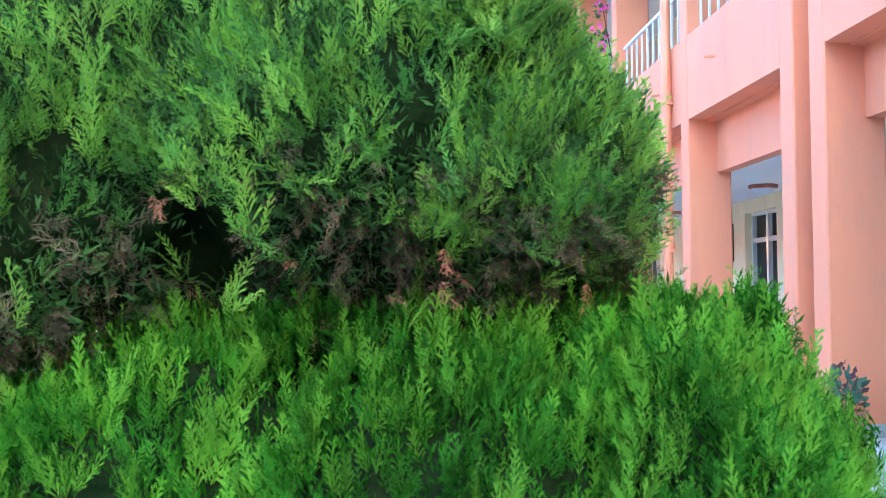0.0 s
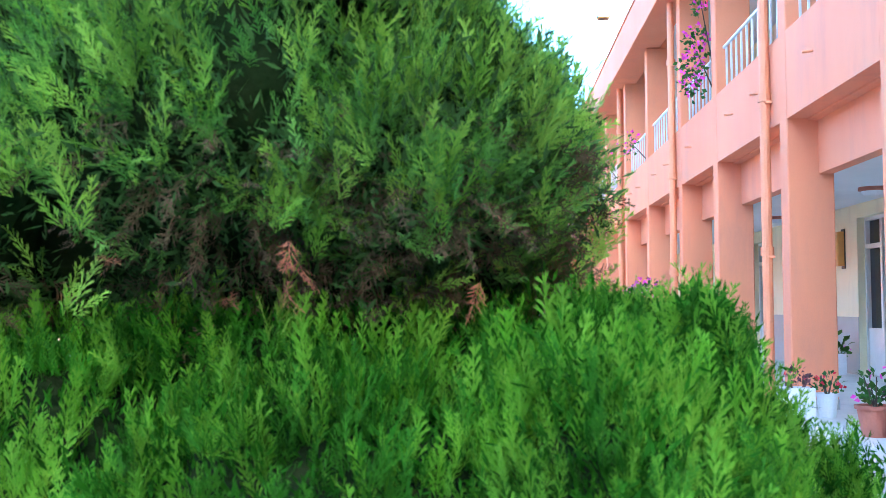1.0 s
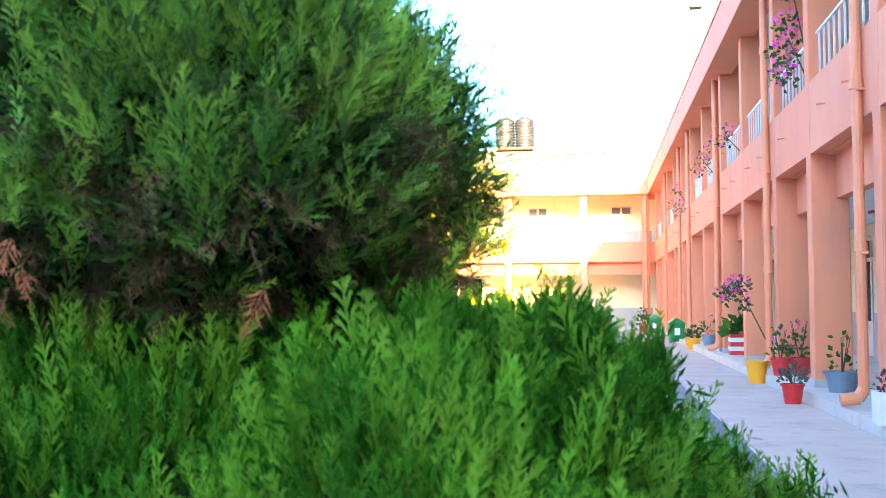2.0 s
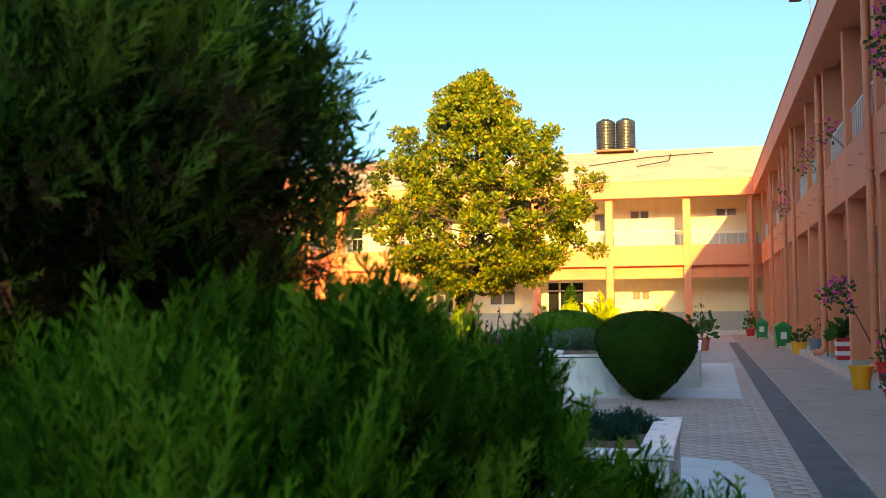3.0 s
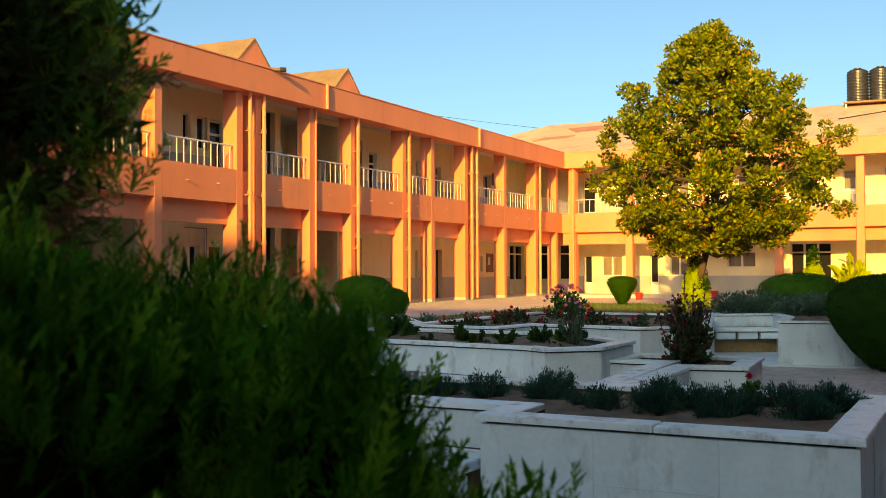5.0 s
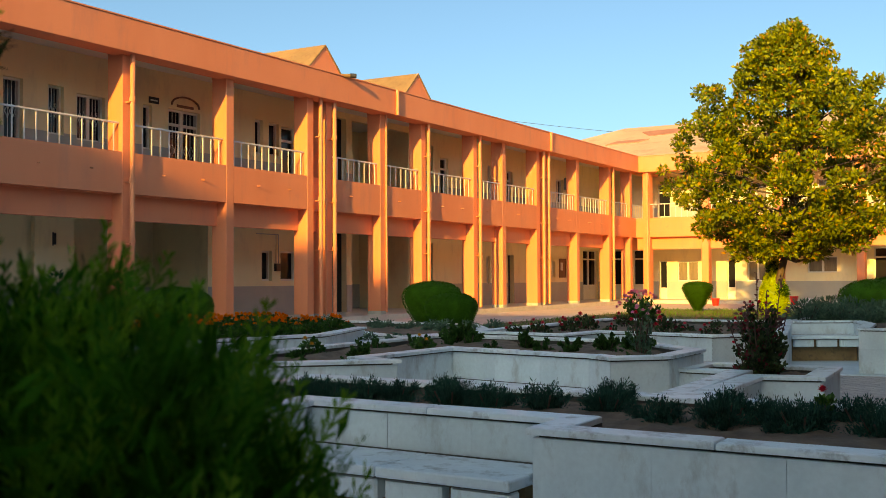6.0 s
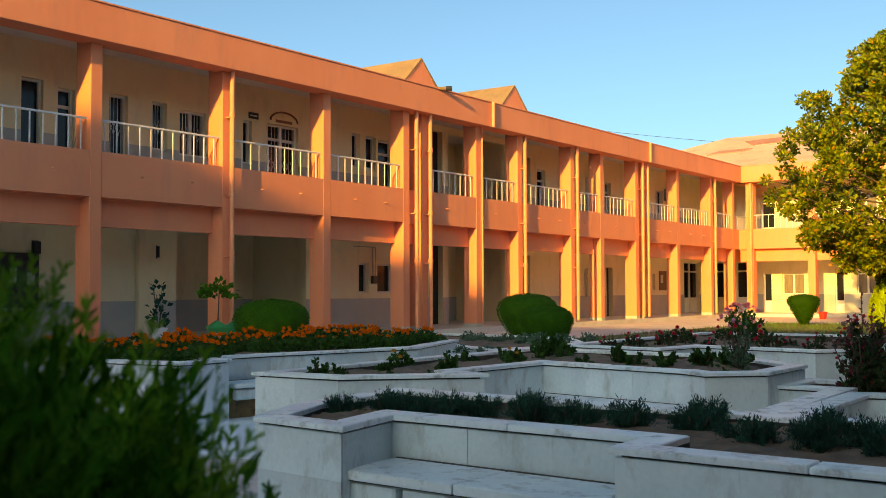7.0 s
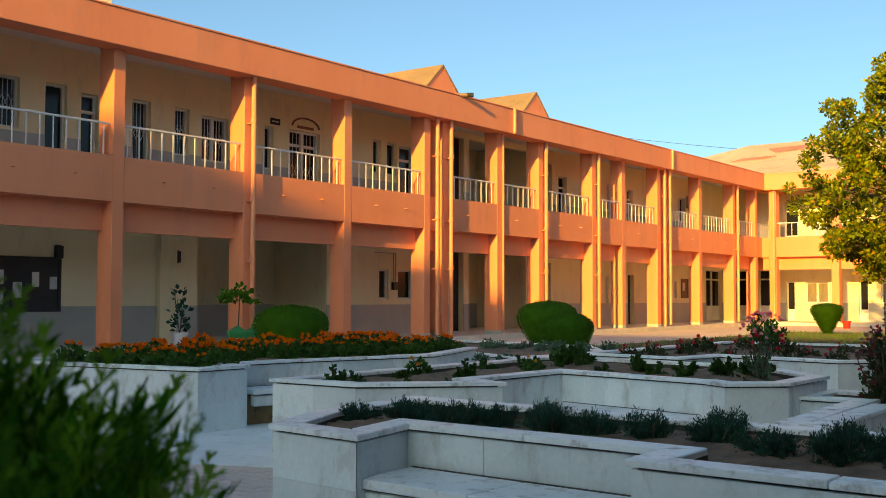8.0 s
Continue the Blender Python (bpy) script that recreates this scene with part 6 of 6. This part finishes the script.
t = thing("meter_box", pose(XL - WALL, 25.4, 1.5, 0, 0, 90), "electric meter with conduits on the arcade wall", "meter box")
part("case", boxes((-0.1, 0.1, -0.1, -0.001, -0.1, 0.12), bevel=0.01), BLACK, t)
bm = bmesh.new()
for x in (-0.05, 0.06):
    tube(bm, (x, -0.04, 0.12), (x, -0.04, 0.95), 0.014, n=6)
tube(bm, (-0.9, -0.04, 0.95), (0.06, -0.04, 0.95), 0.014, n=6)
part("conduit", bm, STEEL, t)
t = thing("door_sign", pose(XL - WALL, 20.65, 5.64, 0, 0, 90), "small dark name plate on the upper wall", "sign")
part("plate", boxes((-0.17, 0.17, -0.02, -0.001, -0.08, 0.08), bevel=0.004), BLACK, t)
part("lettering_bar", boxes((-0.12, 0.12, -0.023, -0.021, -0.02, 0.015)), PAPER, t)
t = thing("framed_notice", pose(XL - WALL, 45.33, 1.6, 0, 0, 90), "brown-framed notice on the sunlit arcade wall", "notice board")
part("frame", boxes((-0.36, 0.36, -0.04, -0.001, 0.36, 0.42), (-0.36, 0.36, -0.04, -0.001, -0.42, -0.36), (-0.36, -0.3, -0.04, -0.001, -0.36, 0.36), (0.3, 0.36, -0.04, -0.001, -0.36, 0.36)), WOODB, t)
part("sheet", boxes((-0.3, 0.3, -0.012, -0.001, -0.36, 0.36)), WOODB, t)
part("paper", boxes((-0.2, 0.05, -0.018, -0.013, -0.1, 0.25)), PAPER, t)
# arched plaque over the upper double door
t = thing("door_plaque", pose(XL - WALL, 21.75, 5.62, 0, 0, 90), "brown arched plaque over a door", "sign")
bm = bmesh.new()
for k in range(12):
    a0, a1 = math.pi * k / 12, math.pi * (k + 1) / 12
    tube(bm, (0.5 * math.cos(a0), -0.02, 0.24 * math.sin(a0)), (0.5 * math.cos(a1), -0.02, 0.24 * math.sin(a1)), 0.025, n=6)
part("arch", bm, WOODB, t)
part("plate", boxes((-0.3, 0.3, -0.015, -0.001, -0.04, 0.03)), WOODB, t)
t = thing("air_conditioner", pose(XL - WALL, 46.0, 5.4, 0, 0, 90), "grey outdoor air-conditioner unit on the upper wall", "air conditioner")
part("case", boxes((-0.4, 0.4, -0.3, -0.001, -0.27, 0.27), bevel=0.02), BLUEP, t)
part("fan_grille", boxes((-0.34, 0.1, -0.306, -0.301, -0.22, 0.22)), BLACK, t)

# rain spout and loose wires on the left eave
t = thing("rain_spout", pose(XL, 24.9, TOP - 0.02, 0, 0, 90), "broken dark rain spout with hanging wires over the eave", "pipe")
part("spout_pipe", tube(bmesh.new(), (-0.5, 0.3, 0.02), (0.2, -0.42, 0.05), 0.05, n=10), VENTROOF, t)
part("spout_mouth", tube(bmesh.new(), (0.2, -0.42, 0.05), (0.32, -0.54, 0.05), 0.065, n=10), BLACK, t)
for x, w, dp in ((-0.28, 0.1, 0.5), (-0.16, 0.07, 0.34), (1.45, 0.22, 0.42)):
    bm = bmesh.new()
    for k in range(8):
        a0, a1 = math.pi * k / 8, math.pi * (k + 1) / 8
        tube(bm, (x + w * math.cos(a0), -0.03, -dp * math.sin(a0)), (x + w * math.cos(a1), -0.03, -dp * math.sin(a1)), 0.011, n=5)
    part("wire", bm, BLACK, t)

# cable across the sky
cu = bpy.data.curves.new("overhead_cable", 'CURVE')
cu.dimensions, cu.bevel_depth, cu.bevel_resolution = '3D', 0.012, 1
sp = cu.splines.new('POLY')
sp.points.add(20)
for k in range(21):
    s = k / 20
    sp.points[k].co = (-45 + 45 * s, 58, 14.4 - 7.6 * s + 1.0 * (s - 0.5) ** 2 * 4 - 1.0, 1)
cu.materials.append(BLACK)
tagged(new("overhead_cable", cu), "thin black cable sagging across the sky", "cable")

# ---- paving blocks, last ----


def pavers(x0, x1, y0, y1, seed):
    """Blocks of 10 by 20 cm in running bond, joined."""
    q = np.random.default_rng(seed)
    ny, nx = int((y1 - y0) / 0.1), int((x1 - x0) / 0.2)
    iy, ix = np.meshgrid(np.arange(ny), np.arange(nx), indexing='ij')
    cx = x0 + (ix + 0.5 * (iy % 2) + 0.25) * 0.2
    cy = y0 + (iy + 0.5) * 0.1
    n = cx.size
    z = q.uniform(-0.0015, 0.0015, n)
    u = np.array([(-1, -1, 0), (1, -1, 0), (1, 1, 0), (-1, 1, 0), (-0.97, -0.95, 1), (0.97, -0.95, 1), (0.97, 0.95, 1), (-0.97, 0.95, 1)], float)
    v = u[None] * np.array((0.0965, 0.0465, 0.0))[None, None] + np.stack([cx.ravel(), cy.ravel(), np.zeros(n)], 1)[:, None]
    v[:, :4, 2] = -0.02
    v[:, 4:, 2] = z[:, None] + q.normal(0, 0.0006, (n, 4))
    t = np.array([(4, 5, 6, 7), (0, 1, 5, 4), (1, 2, 6, 5), (2, 3, 7, 6), (3, 0, 4, 7)])
    f = t[None] + (np.arange(n) * 8)[:, None, None]
    return v.reshape(-1, 3), f.reshape(-1, 4)


_v, _f = pavers(-9.6, 2.9, 2.6, 24.0, 4)
tagged(part("paving_blocks", cloud("paving_blocks", _v, _f, PAVER), None, pavement, "small worn pinkish paving blocks"), kind="stuff")
_blk = to_mesh("block", boxes((-0.0965, 0.0965, -0.0465, 0.0465, -0.02, 0.0), bevel=0.003), PAVER)
_qb = random.Random(2)
for k in range(300):
    o = part("paving_block", _blk, None, pavement)
    o.location = (-4.95 + 0.2 * (k % 12) + 0.1 * ((k // 12) % 2), 4.45 + 0.1 * (k // 12), 0.004 + _qb.uniform(-0.002, 0.002))
tagged(sheet("far_paving", [(XL + 0.3, 24.0), (2.9, 24.0), (2.9, YF - 0.3), (XL + 0.3, YF - 0.3)], -0.1, -0.003, PAVER, pavement))
tagged(sheet("side_paving", [(XL + 0.3, 2.6), (-9.6, 2.6), (-9.6, 24.0), (XL + 0.3, 24.0)], -0.1, -0.003, PAVER, pavement))
